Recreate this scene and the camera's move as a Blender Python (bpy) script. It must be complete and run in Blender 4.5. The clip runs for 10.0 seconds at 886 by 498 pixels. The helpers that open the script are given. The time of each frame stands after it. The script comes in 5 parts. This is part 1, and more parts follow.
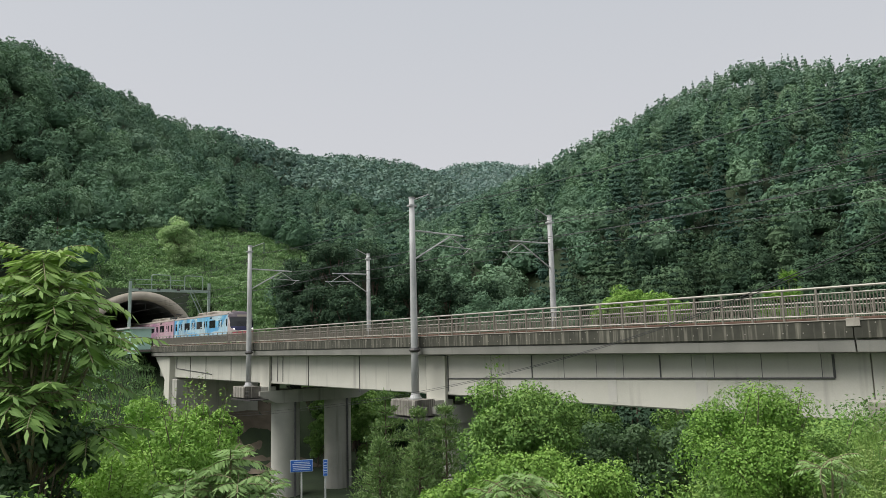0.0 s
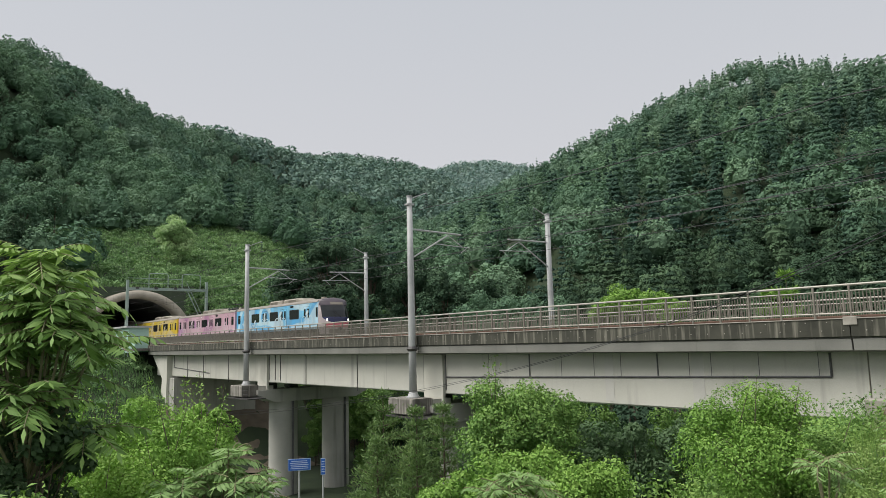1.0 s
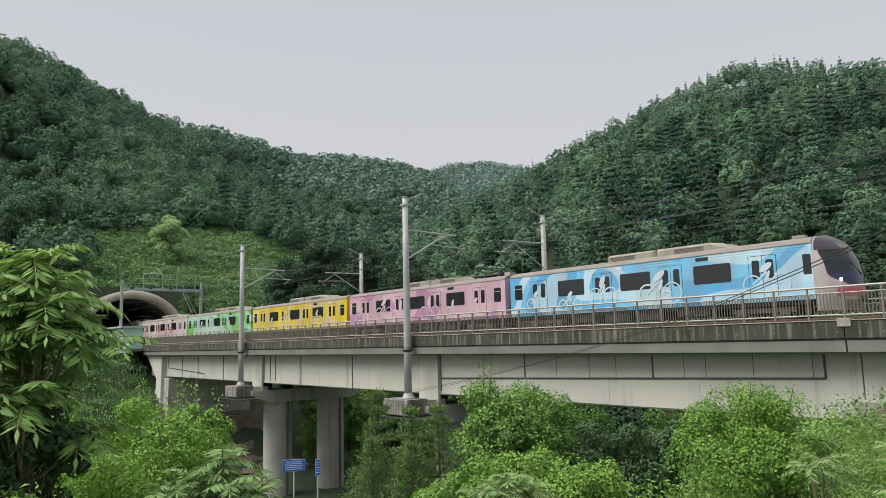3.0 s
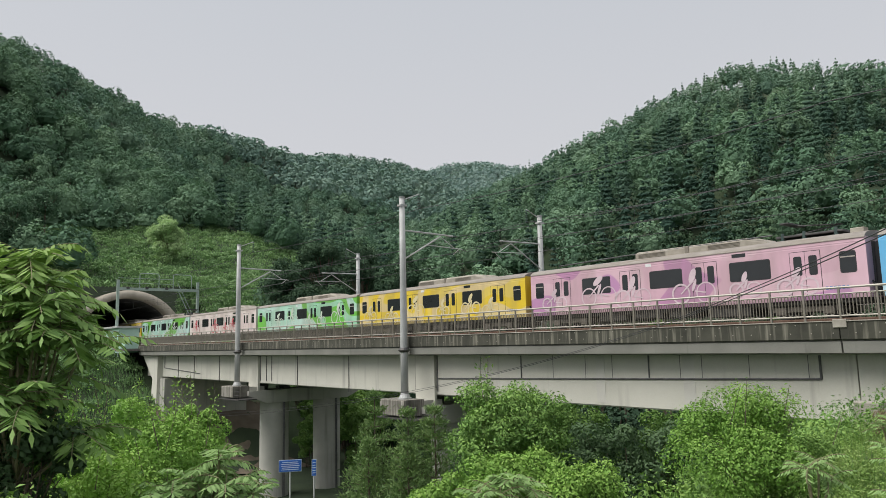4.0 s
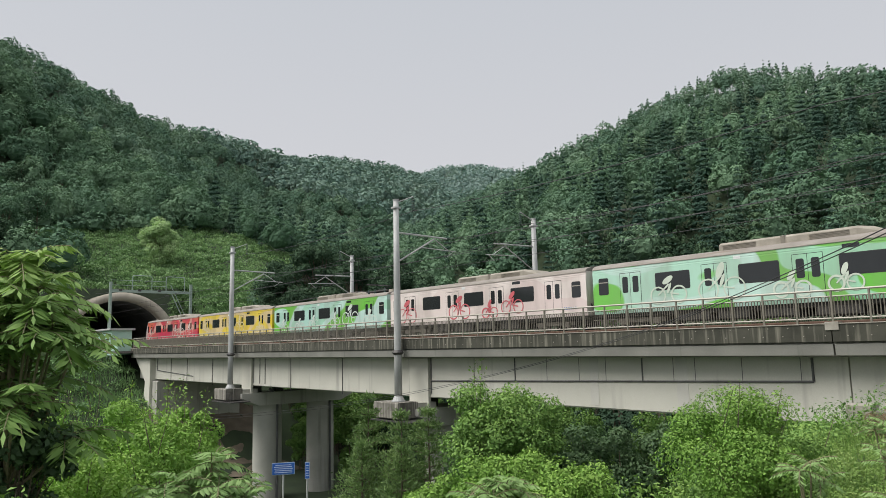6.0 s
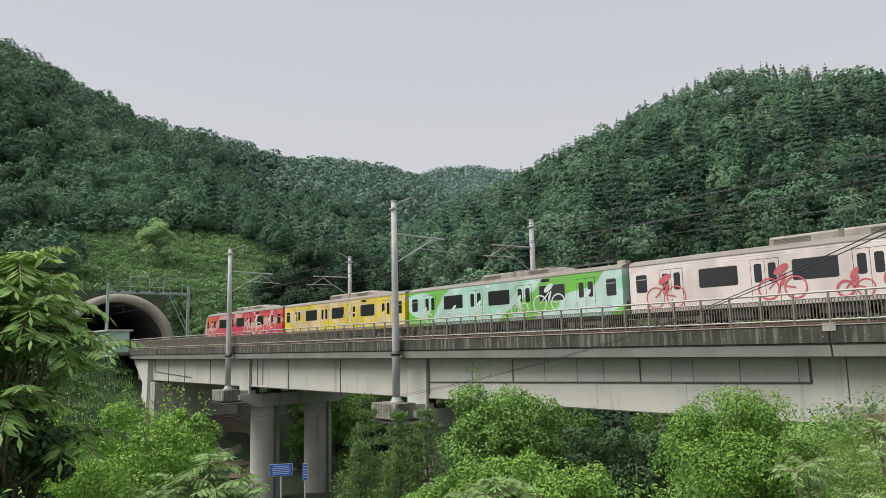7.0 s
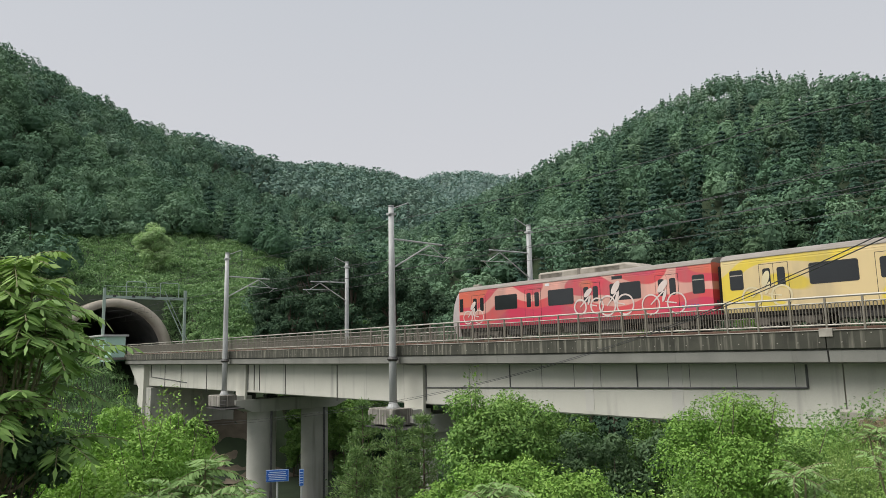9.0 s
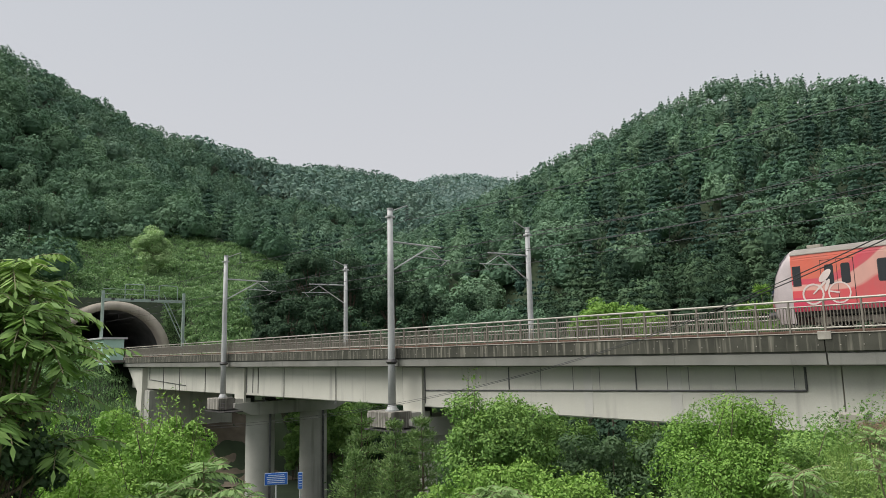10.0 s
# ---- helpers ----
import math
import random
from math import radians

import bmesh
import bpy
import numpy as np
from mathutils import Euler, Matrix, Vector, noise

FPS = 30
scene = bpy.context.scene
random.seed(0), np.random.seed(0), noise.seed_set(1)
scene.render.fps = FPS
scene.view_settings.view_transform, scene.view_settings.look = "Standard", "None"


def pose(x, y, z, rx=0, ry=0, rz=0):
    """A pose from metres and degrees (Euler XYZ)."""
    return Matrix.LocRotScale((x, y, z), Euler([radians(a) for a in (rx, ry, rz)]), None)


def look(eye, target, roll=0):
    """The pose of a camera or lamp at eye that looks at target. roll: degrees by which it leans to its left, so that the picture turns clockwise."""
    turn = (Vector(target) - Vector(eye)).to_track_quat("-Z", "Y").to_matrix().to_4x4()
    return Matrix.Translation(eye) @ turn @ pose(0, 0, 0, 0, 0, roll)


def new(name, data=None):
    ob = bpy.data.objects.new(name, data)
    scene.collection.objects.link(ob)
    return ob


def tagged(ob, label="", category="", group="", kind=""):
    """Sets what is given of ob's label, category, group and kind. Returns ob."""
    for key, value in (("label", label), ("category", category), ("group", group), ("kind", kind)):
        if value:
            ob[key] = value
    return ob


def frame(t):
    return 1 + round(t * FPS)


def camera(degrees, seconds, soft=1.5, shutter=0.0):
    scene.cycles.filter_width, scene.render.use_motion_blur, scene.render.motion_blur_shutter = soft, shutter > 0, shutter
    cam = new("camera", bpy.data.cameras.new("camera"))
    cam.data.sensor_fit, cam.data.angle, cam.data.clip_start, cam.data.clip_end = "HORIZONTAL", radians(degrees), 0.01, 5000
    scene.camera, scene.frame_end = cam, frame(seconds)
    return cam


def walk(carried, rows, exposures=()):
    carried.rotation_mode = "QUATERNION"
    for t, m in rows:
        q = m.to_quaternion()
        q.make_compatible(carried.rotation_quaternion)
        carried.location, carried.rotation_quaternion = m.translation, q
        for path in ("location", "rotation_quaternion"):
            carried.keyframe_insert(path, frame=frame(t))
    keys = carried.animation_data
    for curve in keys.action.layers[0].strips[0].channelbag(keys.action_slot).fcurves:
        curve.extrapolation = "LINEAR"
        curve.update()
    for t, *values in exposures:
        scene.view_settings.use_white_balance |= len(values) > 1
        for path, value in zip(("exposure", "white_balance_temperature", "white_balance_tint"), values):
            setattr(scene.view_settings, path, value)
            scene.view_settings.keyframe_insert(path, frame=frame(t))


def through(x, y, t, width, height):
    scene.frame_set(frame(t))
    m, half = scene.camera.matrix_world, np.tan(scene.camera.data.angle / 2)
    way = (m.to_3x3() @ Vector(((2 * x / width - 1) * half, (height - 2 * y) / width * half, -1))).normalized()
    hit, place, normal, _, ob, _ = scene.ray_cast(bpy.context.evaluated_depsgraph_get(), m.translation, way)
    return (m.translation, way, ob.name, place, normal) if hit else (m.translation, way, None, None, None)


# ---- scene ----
# World: x runs along the railway, y away from the viewer, z up; the eye is the origin.
cam = camera(63.7, 10.0, soft=0.55)


def aim(turn, tilt, roll):
    """A pose at the eye: degrees turned from +y towards -x, tilted up, and rolled."""
    a, b = radians(turn), radians(tilt)
    return look((0, 0, 0), (-math.sin(a) * math.cos(b), math.cos(a) * math.cos(b), math.sin(b)), roll)


walk(cam, [
    (0, aim(51.537, 7.538, -1.462)),
    (0.5, aim(51.484, 7.485, -1.523)),
    (1, aim(51.353, 7.432, -1.484)),
    (1.5, aim(51.319, 7.424, -1.515)),
    (2, aim(51.192, 7.464, -1.475)),
    (2.5, aim(51.082, 7.489, -1.409)),
    (4, aim(50.728, 7.519, -1.290)),
    (4.5, aim(50.569, 7.570, -1.253)),
    (5, aim(50.491, 7.580, -1.301)),
    (5.5, aim(50.359, 7.642, -1.293)),
    (7, aim(50.067, 7.787, -1.291)),
    (7.5, aim(50.015, 7.844, -1.310)),
    (8, aim(49.968, 7.991, -1.290)),
    (8.5, aim(49.877, 8.109, -1.331)),
    (9, aim(49.827, 8.203, -1.248)),
    (9.5, aim(49.787, 8.308, -1.270)),
    (10, aim(49.732, 8.416, -1.270)),
])

# ---- light ----
world = bpy.data.worlds.new("overcast_sky")
scene.world = world
world.use_nodes = True
wn, wl = world.node_tree.nodes, world.node_tree.links
wn.clear()
sky = wn.new("ShaderNodeTexSky")
sky.sky_type, sky.sun_disc = "NISHITA", False
SUN_EL, SUN_AZ = 54.0, 205.0   # degrees: elevation, compass turn from +y clockwise
sky.sun_elevation, sky.sun_rotation = radians(SUN_EL), radians(SUN_AZ)
sky.dust_density = 4.0
soft_sky = wn.new("ShaderNodeHueSaturation")
soft_sky.inputs["Saturation"].default_value = 0.12
cloud = wn.new("ShaderNodeMixRGB")
cloud.inputs["Fac"].default_value = 0.86
bg = wn.new("ShaderNodeBackground")
bg.inputs["Strength"].default_value = 0.1
out = wn.new("ShaderNodeOutputWorld")
# the cloud layer: slightly warmer and brighter towards the horizon
tc = wn.new("ShaderNodeTexCoord")
sep = wn.new("ShaderNodeSeparateXYZ")
ramp = wn.new("ShaderNodeValToRGB")
ramp.color_ramp.elements[0].position, ramp.color_ramp.elements[0].color = 0.0, (0.965, 0.952, 0.985, 1)
ramp.color_ramp.elements[1].position, ramp.color_ramp.elements[1].color = 0.5, (0.79, 0.83, 0.90, 1)
high = ramp.color_ramp.elements.new(1.0)   # an overcast sky is brightest overhead
high.color = (1.0, 1.0, 1.0, 1)
lift = wn.new("ShaderNodeMapRange")
lift.inputs["From Min"].default_value, lift.inputs["From Max"].default_value = 0.5, 1.0
lift.inputs["To Min"].default_value, lift.inputs["To Max"].default_value = 7.3, 10.0
gain = wn.new("ShaderNodeVectorMath")
gain.operation = "SCALE"
wl.new(tc.outputs["Generated"], sep.inputs[0])
wl.new(sep.outputs["Z"], ramp.inputs["Fac"])
wl.new(ramp.outputs["Color"], gain.inputs[0])
wl.new(sep.outputs["Z"], lift.inputs["Value"])
wl.new(lift.outputs["Result"], gain.inputs["Scale"])
wl.new(sky.outputs["Color"], soft_sky.inputs["Color"])
wl.new(soft_sky.outputs["Color"], cloud.inputs["Color1"])
wl.new(gain.outputs["Vector"], cloud.inputs["Color2"])
wl.new(cloud.outputs["Color"], bg.inputs["Color"])
wl.new(bg.outputs["Background"], out.inputs["Surface"])

sun_data = bpy.data.lights.new("sun", "SUN")
sun_data.energy, sun_data.angle, sun_data.color = 3.6, radians(50), (1.0, 0.96, 0.9)
sun = new("sun", sun_data)
sa, se = radians(SUN_AZ), radians(SUN_EL)
sun.matrix_world = look((0, 0, 200), Vector((0, 0, 200)) - Vector((math.sin(sa) * math.cos(se), math.cos(sa) * math.cos(se), math.sin(se))))
scene.view_settings.exposure = 0.06


# ---- materials ----
def base_nodes(name):
    m = bpy.data.materials.new(name)
    m.use_nodes = True
    n, l = m.node_tree.nodes, m.node_tree.links
    return m, n, l, n["Principled BSDF"]


def noise_node(n, l, vec, scale, detail=4, stretch=None):
    t = n.new("ShaderNodeTexNoise")
    t.inputs["Scale"].default_value, t.inputs["Detail"].default_value = scale, detail
    if stretch:
        mp = n.new("ShaderNodeMapping")
        mp.inputs["Scale"].default_value = stretch
        l.new(vec, mp.inputs["Vector"])
        vec = mp.outputs["Vector"]
    l.new(vec, t.inputs["Vector"])
    return t.outputs["Fac"]


def mix(n, l, fac, a, b, mode="MIX"):
    x = n.new("ShaderNodeMixRGB")
    x.blend_type = mode
    for sock, v in zip(("Fac", "Color1", "Color2"), (fac, a, b)):
        if isinstance(v, bpy.types.NodeSocket):
            l.new(v, x.inputs[sock])
        elif isinstance(v, (int, float)):
            x.inputs[sock].default_value = v
        else:
            x.inputs[sock].default_value = (*v, 1)
    return x.outputs["Color"]


def levels(n, l, value, lo, hi):
    r = n.new("ShaderNodeMapRange")
    r.inputs["From Min"].default_value, r.inputs["From Max"].default_value = lo, hi
    l.new(value, r.inputs["Value"])
    return r.outputs["Result"]


def surface(name, c1, c2, scale=1.0, rough=0.8, metal=0.0, bump=0.15, fine=25.0, streak=None, streak_scale=(2.5, 2.5, 0.18), streak_lo=0.5, per_object=0.0):
    """A rough two-scale surface: broad blotches, fine grain, and optional run-off streaks."""
    m, n, l, b = base_nodes(name)
    vec = n.new("ShaderNodeTexCoord").outputs["Object"]
    col = mix(n, l, levels(n, l, noise_node(n, l, vec, scale, 6), 0.3, 0.7), c1, c2)
    grain = noise_node(n, l, vec, fine, 5)
    col = mix(n, l, 0.22, col, mix(n, l, grain, (0.25, 0.25, 0.25), (0.8, 0.8, 0.8)), "OVERLAY")
    if streak:
        s = noise_node(n, l, vec, 1.0, 7, streak_scale)
        col = mix(n, l, levels(n, l, s, streak_lo, streak_lo + 0.16), col, streak)
    if per_object:
        r = n.new("ShaderNodeObjectInfo").outputs["Random"]
        col = mix(n, l, levels(n, l, r, -0.2, 1.0 / per_object), col, (0, 0, 0))
    l.new(col, b.inputs["Base Color"])
    b.inputs["Roughness"].default_value, b.inputs["Metallic"].default_value = rough, metal
    bp = n.new("ShaderNodeBump")
    bp.inputs["Strength"].default_value, bp.inputs["Distance"].default_value = bump, 0.02
    l.new(grain, bp.inputs["Height"])
    l.new(bp.outputs["Normal"], b.inputs["Normal"])
    return m


def foliage(name, dark, light, through=0.35, tint_to=None, patch=0.02, rough=0.6):
    """Leaf material: colour varies leaf by leaf, from plant to plant and over broad patches."""
    m, n, l, b = base_nodes(name)
    geo = n.new("ShaderNodeNewGeometry")
    col = mix(n, l, geo.outputs["Random Per Island"], dark, light)
    # tint: random by tree or blade, or the top light painted into crowns
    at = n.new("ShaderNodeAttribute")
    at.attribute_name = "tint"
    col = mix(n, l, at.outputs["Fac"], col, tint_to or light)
    p = noise_node(n, l, geo.outputs["Position"], patch, 3)
    col = mix(n, l, levels(n, l, p, 0.35, 0.75), col, mix(n, l, 1.0, col, (0.72, 0.8, 0.75), "MULTIPLY"))
    l.new(col, b.inputs["Base Color"])
    b.inputs["Roughness"].default_value = rough
    b.inputs["Specular IOR Level"].default_value = 0.25
    tr = n.new("ShaderNodeBsdfTranslucent")
    l.new(mix(n, l, 1.0, col, (1.0, 1.12, 0.8), "MULTIPLY"), tr.inputs["Color"])
    mx = n.new("ShaderNodeMixShader")
    mx.inputs["Fac"].default_value = through
    l.new(b.outputs[0], mx.inputs[1])
    l.new(tr.outputs[0], mx.inputs[2])
    l.new(mx.outputs[0], n["Material Output"].inputs["Surface"])
    return m


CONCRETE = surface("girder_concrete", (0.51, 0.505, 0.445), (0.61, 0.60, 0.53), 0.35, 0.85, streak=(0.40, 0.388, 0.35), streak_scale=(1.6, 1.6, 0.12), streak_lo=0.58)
PATCH = surface("patched_concrete", (0.50, 0.49, 0.45), (0.58, 0.57, 0.52), 0.8, 0.9)
PIER = surface("pier_concrete", (0.36, 0.36, 0.32), (0.47, 0.46, 0.42), 0.5, 0.9, streak=(0.25, 0.25, 0.22), streak_scale=(1.3, 1.3, 0.1), streak_lo=0.56)
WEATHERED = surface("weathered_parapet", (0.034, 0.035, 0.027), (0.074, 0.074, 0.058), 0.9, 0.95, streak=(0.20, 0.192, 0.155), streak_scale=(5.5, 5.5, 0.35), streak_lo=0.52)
CAPSTONE = surface("parapet_top", (0.22, 0.205, 0.175), (0.40, 0.38, 0.33), 1.5, 0.9)
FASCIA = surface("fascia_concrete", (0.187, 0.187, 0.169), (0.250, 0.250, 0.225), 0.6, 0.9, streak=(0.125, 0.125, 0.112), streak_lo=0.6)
STAINED = surface("stained_concrete", (0.10, 0.094, 0.080), (0.20, 0.19, 0.165), 2.0, 0.95, streak=(0.42, 0.40, 0.36), streak_scale=(6, 6, 0.25), streak_lo=0.52)
PORTAL = surface("portal_concrete", (0.38, 0.34, 0.28), (0.52, 0.47, 0.40), 0.5, 0.9, streak=(0.3, 0.27, 0.22), streak_lo=0.6)
LINING = surface("tunnel_lining", (0.12, 0.12, 0.12), (0.2, 0.2, 0.19), 0.4, 0.9)
STEEL = surface("galvanised_steel", (0.36, 0.37, 0.37), (0.46, 0.47, 0.465), 1.5, 0.6, 0.08, 0.05, streak=(0.28, 0.28, 0.27), streak_scale=(5, 5, 0.25), streak_lo=0.58)
RAILING = surface("railing_steel", (0.165, 0.152, 0.124), (0.23, 0.212, 0.176), 3.0, 0.55, 0.1, 0.05)
RAIL_TOP = surface("polished_rail", (0.34, 0.32, 0.272), (0.43, 0.41, 0.36), 3.0, 0.5, 0.1, 0.03)
DARK_STEEL = surface("dark_steel", (0.05, 0.05, 0.055), (0.09, 0.085, 0.08), 3.0, 0.6, 0.3)
RUST = surface("rusty_rail", (0.12, 0.07, 0.05), (0.2, 0.13, 0.1), 4.0, 0.8, 0.3)
PIPE = surface("drain_pipe", (0.07, 0.07, 0.07), (0.12, 0.12, 0.12), 3.0, 0.6)
BALLAST = surface("ballast", (0.09, 0.083, 0.075), (0.20, 0.185, 0.17), 14.0, 0.95, bump=0.8, fine=40)
WIRE = surface("wire", (0.045, 0.045, 0.05), (0.08, 0.08, 0.085), 3.0, 0.5, 0.5, 0.0)
INSULATOR = surface("insulator", (0.03, 0.05, 0.05), (0.06, 0.09, 0.08), 6.0, 0.25)
GREEN_PAINT = surface("green_painted_panel", (0.36, 0.56, 0.46), (0.42, 0.62, 0.52), 1.0, 0.5)
GREEN_STEEL = surface("green_grey_steel", (0.26, 0.34, 0.30), (0.34, 0.42, 0.37), 2.0, 0.5, 0.2)
SIGN_BLUE = surface("sign_blue", (0.02, 0.10, 0.42), (0.03, 0.13, 0.5), 4.0, 0.4)
SIGN_WHITE = surface("sign_white", (0.6, 0.68, 0.78), (0.66, 0.72, 0.8), 4.0, 0.4)
BARK = surface("bark", (0.07, 0.055, 0.04), (0.15, 0.12, 0.09), 6.0, 0.95, bump=0.6)
PALE_BARK = surface("pale_bark", (0.13, 0.13, 0.07), (0.22, 0.2, 0.11), 6.0, 0.9, bump=0.4)
# Ground colour is darkened so that gaps between trees read as shade.
SHADE_SOIL = surface("shade_dark_ground", (0.016, 0.030, 0.013), (0.034, 0.056, 0.022), 0.3, 0.95, bump=1.0, fine=3.0)
DRY_SOIL = surface("bare_embankment", (0.10, 0.082, 0.060), (0.165, 0.135, 0.098), 0.8, 0.95, bump=0.8, fine=8.0)

# Blue in woodland and conifer leaves is raised a little for haze.
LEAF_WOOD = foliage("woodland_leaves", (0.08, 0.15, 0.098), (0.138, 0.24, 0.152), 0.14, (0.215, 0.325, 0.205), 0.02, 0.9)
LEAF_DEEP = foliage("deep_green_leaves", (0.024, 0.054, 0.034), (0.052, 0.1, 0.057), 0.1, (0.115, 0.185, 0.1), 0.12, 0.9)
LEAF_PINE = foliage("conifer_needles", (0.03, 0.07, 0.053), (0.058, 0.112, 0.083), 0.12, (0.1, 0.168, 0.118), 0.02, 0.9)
# These three carry distance haze in their leaf colour, paler and bluer farther off.
LEAF_UPPER_HAZE = foliage("hazed_upper_leaves", (0.09, 0.166, 0.122), (0.142, 0.238, 0.168), 0.14, (0.2, 0.295, 0.2), 0.02, 0.9)
LEAF_FAR_HAZE = foliage("hazed_woodland_leaves", (0.125, 0.205, 0.182), (0.18, 0.27, 0.228), 0.12, (0.225, 0.31, 0.255), 0.02, 0.9)
LEAF_DISTANT_HAZE = foliage("hazed_distant_leaves", (0.15, 0.24, 0.23), (0.22, 0.31, 0.29), 0.2, (0.26, 0.34, 0.3))
LEAF_MEADOW = foliage("meadow_grass", (0.095, 0.175, 0.070), (0.20, 0.34, 0.140), 0.2, (0.30, 0.45, 0.20), 0.08)
LEAF_SUMAC = foliage("pinnate_leaves", (0.13, 0.24, 0.07), (0.26, 0.41, 0.12), 0.22, (0.35, 0.48, 0.13), 0.5)
LEAF_SUMAC_LOW = foliage("young_pinnate_leaves", (0.10, 0.19, 0.07), (0.22, 0.36, 0.13), 0.22, (0.30, 0.44, 0.16), 0.5)
LEAF_BRIGHT = foliage("bright_shrub_leaves", (0.100, 0.220, 0.037), (0.230, 0.428, 0.075), 0.14, (0.321, 0.459, 0.112), 0.5)
LEAF_LUSH = foliage("lush_shrub_leaves", (0.125, 0.265, 0.046), (0.280, 0.500, 0.092), 0.2, (0.40, 0.56, 0.14), 0.5)
LEAF_MID = foliage("glossy_tree_leaves", (0.079, 0.172, 0.043), (0.199, 0.358, 0.088), 0.14, (0.318, 0.477, 0.118), 0.5)
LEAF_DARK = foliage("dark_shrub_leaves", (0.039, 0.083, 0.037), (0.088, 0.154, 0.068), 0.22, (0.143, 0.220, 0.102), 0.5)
LEAF_NEEDLE = foliage("pine_needles", (0.075, 0.14, 0.05), (0.18, 0.28, 0.10), 0.22, (0.27, 0.38, 0.14), 0.5)
LEAF_PALE = foliage("pale_willow_leaves", (0.30, 0.44, 0.20), (0.46, 0.60, 0.32), 0.3, (0.52, 0.64, 0.36), 0.5)
LEAF_DRY = foliage("dry_brown_stems", (0.14, 0.10, 0.06), (0.26, 0.19, 0.12), 0.2, (0.3, 0.22, 0.14), 0.5)
LEAF_GRASS = foliage("tall_grass", (0.118, 0.213, 0.050), (0.236, 0.382, 0.087), 0.22, (0.334, 0.425, 0.151), 0.4)


# ---- mesh helpers ----
class Shape:
    """Collects vertices and faces of one part."""

    def __init__(self):
        self.v, self.f = [], []

    def add(self, verts, faces):
        k = len(self.v)
        self.v += [tuple(p) for p in verts]
        self.f += [tuple(i + k for i in f) for f in faces]
        return self

    def box(self, x0, x1, y0, y1, z0, z1, c=0.0):
        """A box, its long edges chamfered by c."""
        if c <= 0:
            v = [(x, y, z) for x in (x0, x1) for y in (y0, y1) for z in (z0, z1)]
            return self.add(v, [(0, 1, 3, 2), (4, 6, 7, 5), (0, 4, 5, 1), (2, 3, 7, 6), (0, 2, 6, 4), (1, 5, 7, 3)])
        prof = [(y0 + c, z0), (y1 - c, z0), (y1, z0 + c), (y1, z1 - c), (y1 - c, z1), (y0 + c, z1), (y0, z1 - c), (y0, z0 + c)]
        return self.prism(prof, x0, x1)

    def prism(self, prof, x0, x1):
        """A yz outline run along x (outline counter-clockwise seen from +x)."""
        n = len(prof)
        v = [(x0, y, z) for y, z in prof] + [(x1, y, z) for y, z in prof]
        f = [(i, (i + 1) % n, n + (i + 1) % n, n + i) for i in range(n)]
        return self.add(v, f + [tuple(range(n))[::-1], tuple(range(n, 2 * n))])

    def tube(self, pts, radii, sides=8, cap=True):
        """A round tube along points."""
        pts = [Vector(p) for p in pts]
        if not hasattr(radii, "__len__"):
            radii = [radii] * len(pts)
        v, f = [], []
        ref = Vector((0, 0, 1))
        for i, p in enumerate(pts):
            d = (pts[min(i + 1, len(pts) - 1)] - pts[max(i - 1, 0)]).normalized()
            a = d.cross(ref)
            if a.length < 0.05:
                a = d.cross(Vector((1, 0, 0)))
            a.normalize()
            b = d.cross(a)
            for s in range(sides):
                q = 2 * math.pi * s / sides
                v.append(p + (a * math.cos(q) + b * math.sin(q)) * radii[i])
        for i in range(len(pts) - 1):
            for s in range(sides):
                t = (s + 1) % sides
                f.append((i * sides + s, i * sides + t, (i + 1) * sides + t, (i + 1) * sides + s))
        if cap:
            f += [tuple(range(sides))[::-1], tuple(range((len(pts) - 1) * sides, len(pts) * sides))]
        return self.add(v, f)


def link(name, shape, mats, parent=None, label="", smooth=False):
    me = bpy.data.meshes.new(name)
    me.from_pydata(shape.v, [], shape.f)
    for m in mats if isinstance(mats, (list, tuple)) else [mats]:
        me.materials.append(m)
    if smooth:
        me.polygons.foreach_set("use_smooth", [True] * len(me.polygons))
    me.update()
    ob = new(name, me)
    ob.parent = parent
    if label:
        ob["label"] = label
    return ob


def part(name, shape, material, parent, label="", smooth=False):
    return link(name, shape, material, parent, label, smooth)


def thing(name, label, category, group="", kind="", at=None):
    """An Empty at the base of a thing, to hold its parts."""
    ob = new(name)
    if at is not None:
        ob.matrix_world = at
    return tagged(ob, label, category, group, kind)


def share(ob, name, m, parent):
    """One more piece on the same mesh."""
    o = new(name, ob.data)
    o.parent = parent
    o.matrix_local = m
    return o


def arrays(name, verts, loops, sizes, mat, parent=None, tint=None, smooth=False):
    """A large mesh straight from arrays; tint is one value a vertex."""
    me = bpy.data.meshes.new(name)
    me.vertices.add(len(verts))
    me.vertices.foreach_set("co", np.ascontiguousarray(verts, dtype=np.float32).ravel())
    me.loops.add(len(loops))
    me.loops.foreach_set("vertex_index", np.ascontiguousarray(loops, dtype=np.int32))
    me.polygons.add(len(sizes))
    starts = np.concatenate([[0], np.cumsum(sizes)[:-1]]).astype(np.int32)
    me.polygons.foreach_set("loop_start", starts)
    if tint is not None:
        a = me.attributes.new("tint", "FLOAT", "POINT")
        a.data.foreach_set("value", np.ascontiguousarray(tint, dtype=np.float32))
    me.materials.append(mat)
    me.update(calc_edges=True)
    if smooth:
        me.polygons.foreach_set("use_smooth", np.ones(len(sizes), dtype=bool))
    ob = new(name, me)
    ob.parent = parent
    return ob


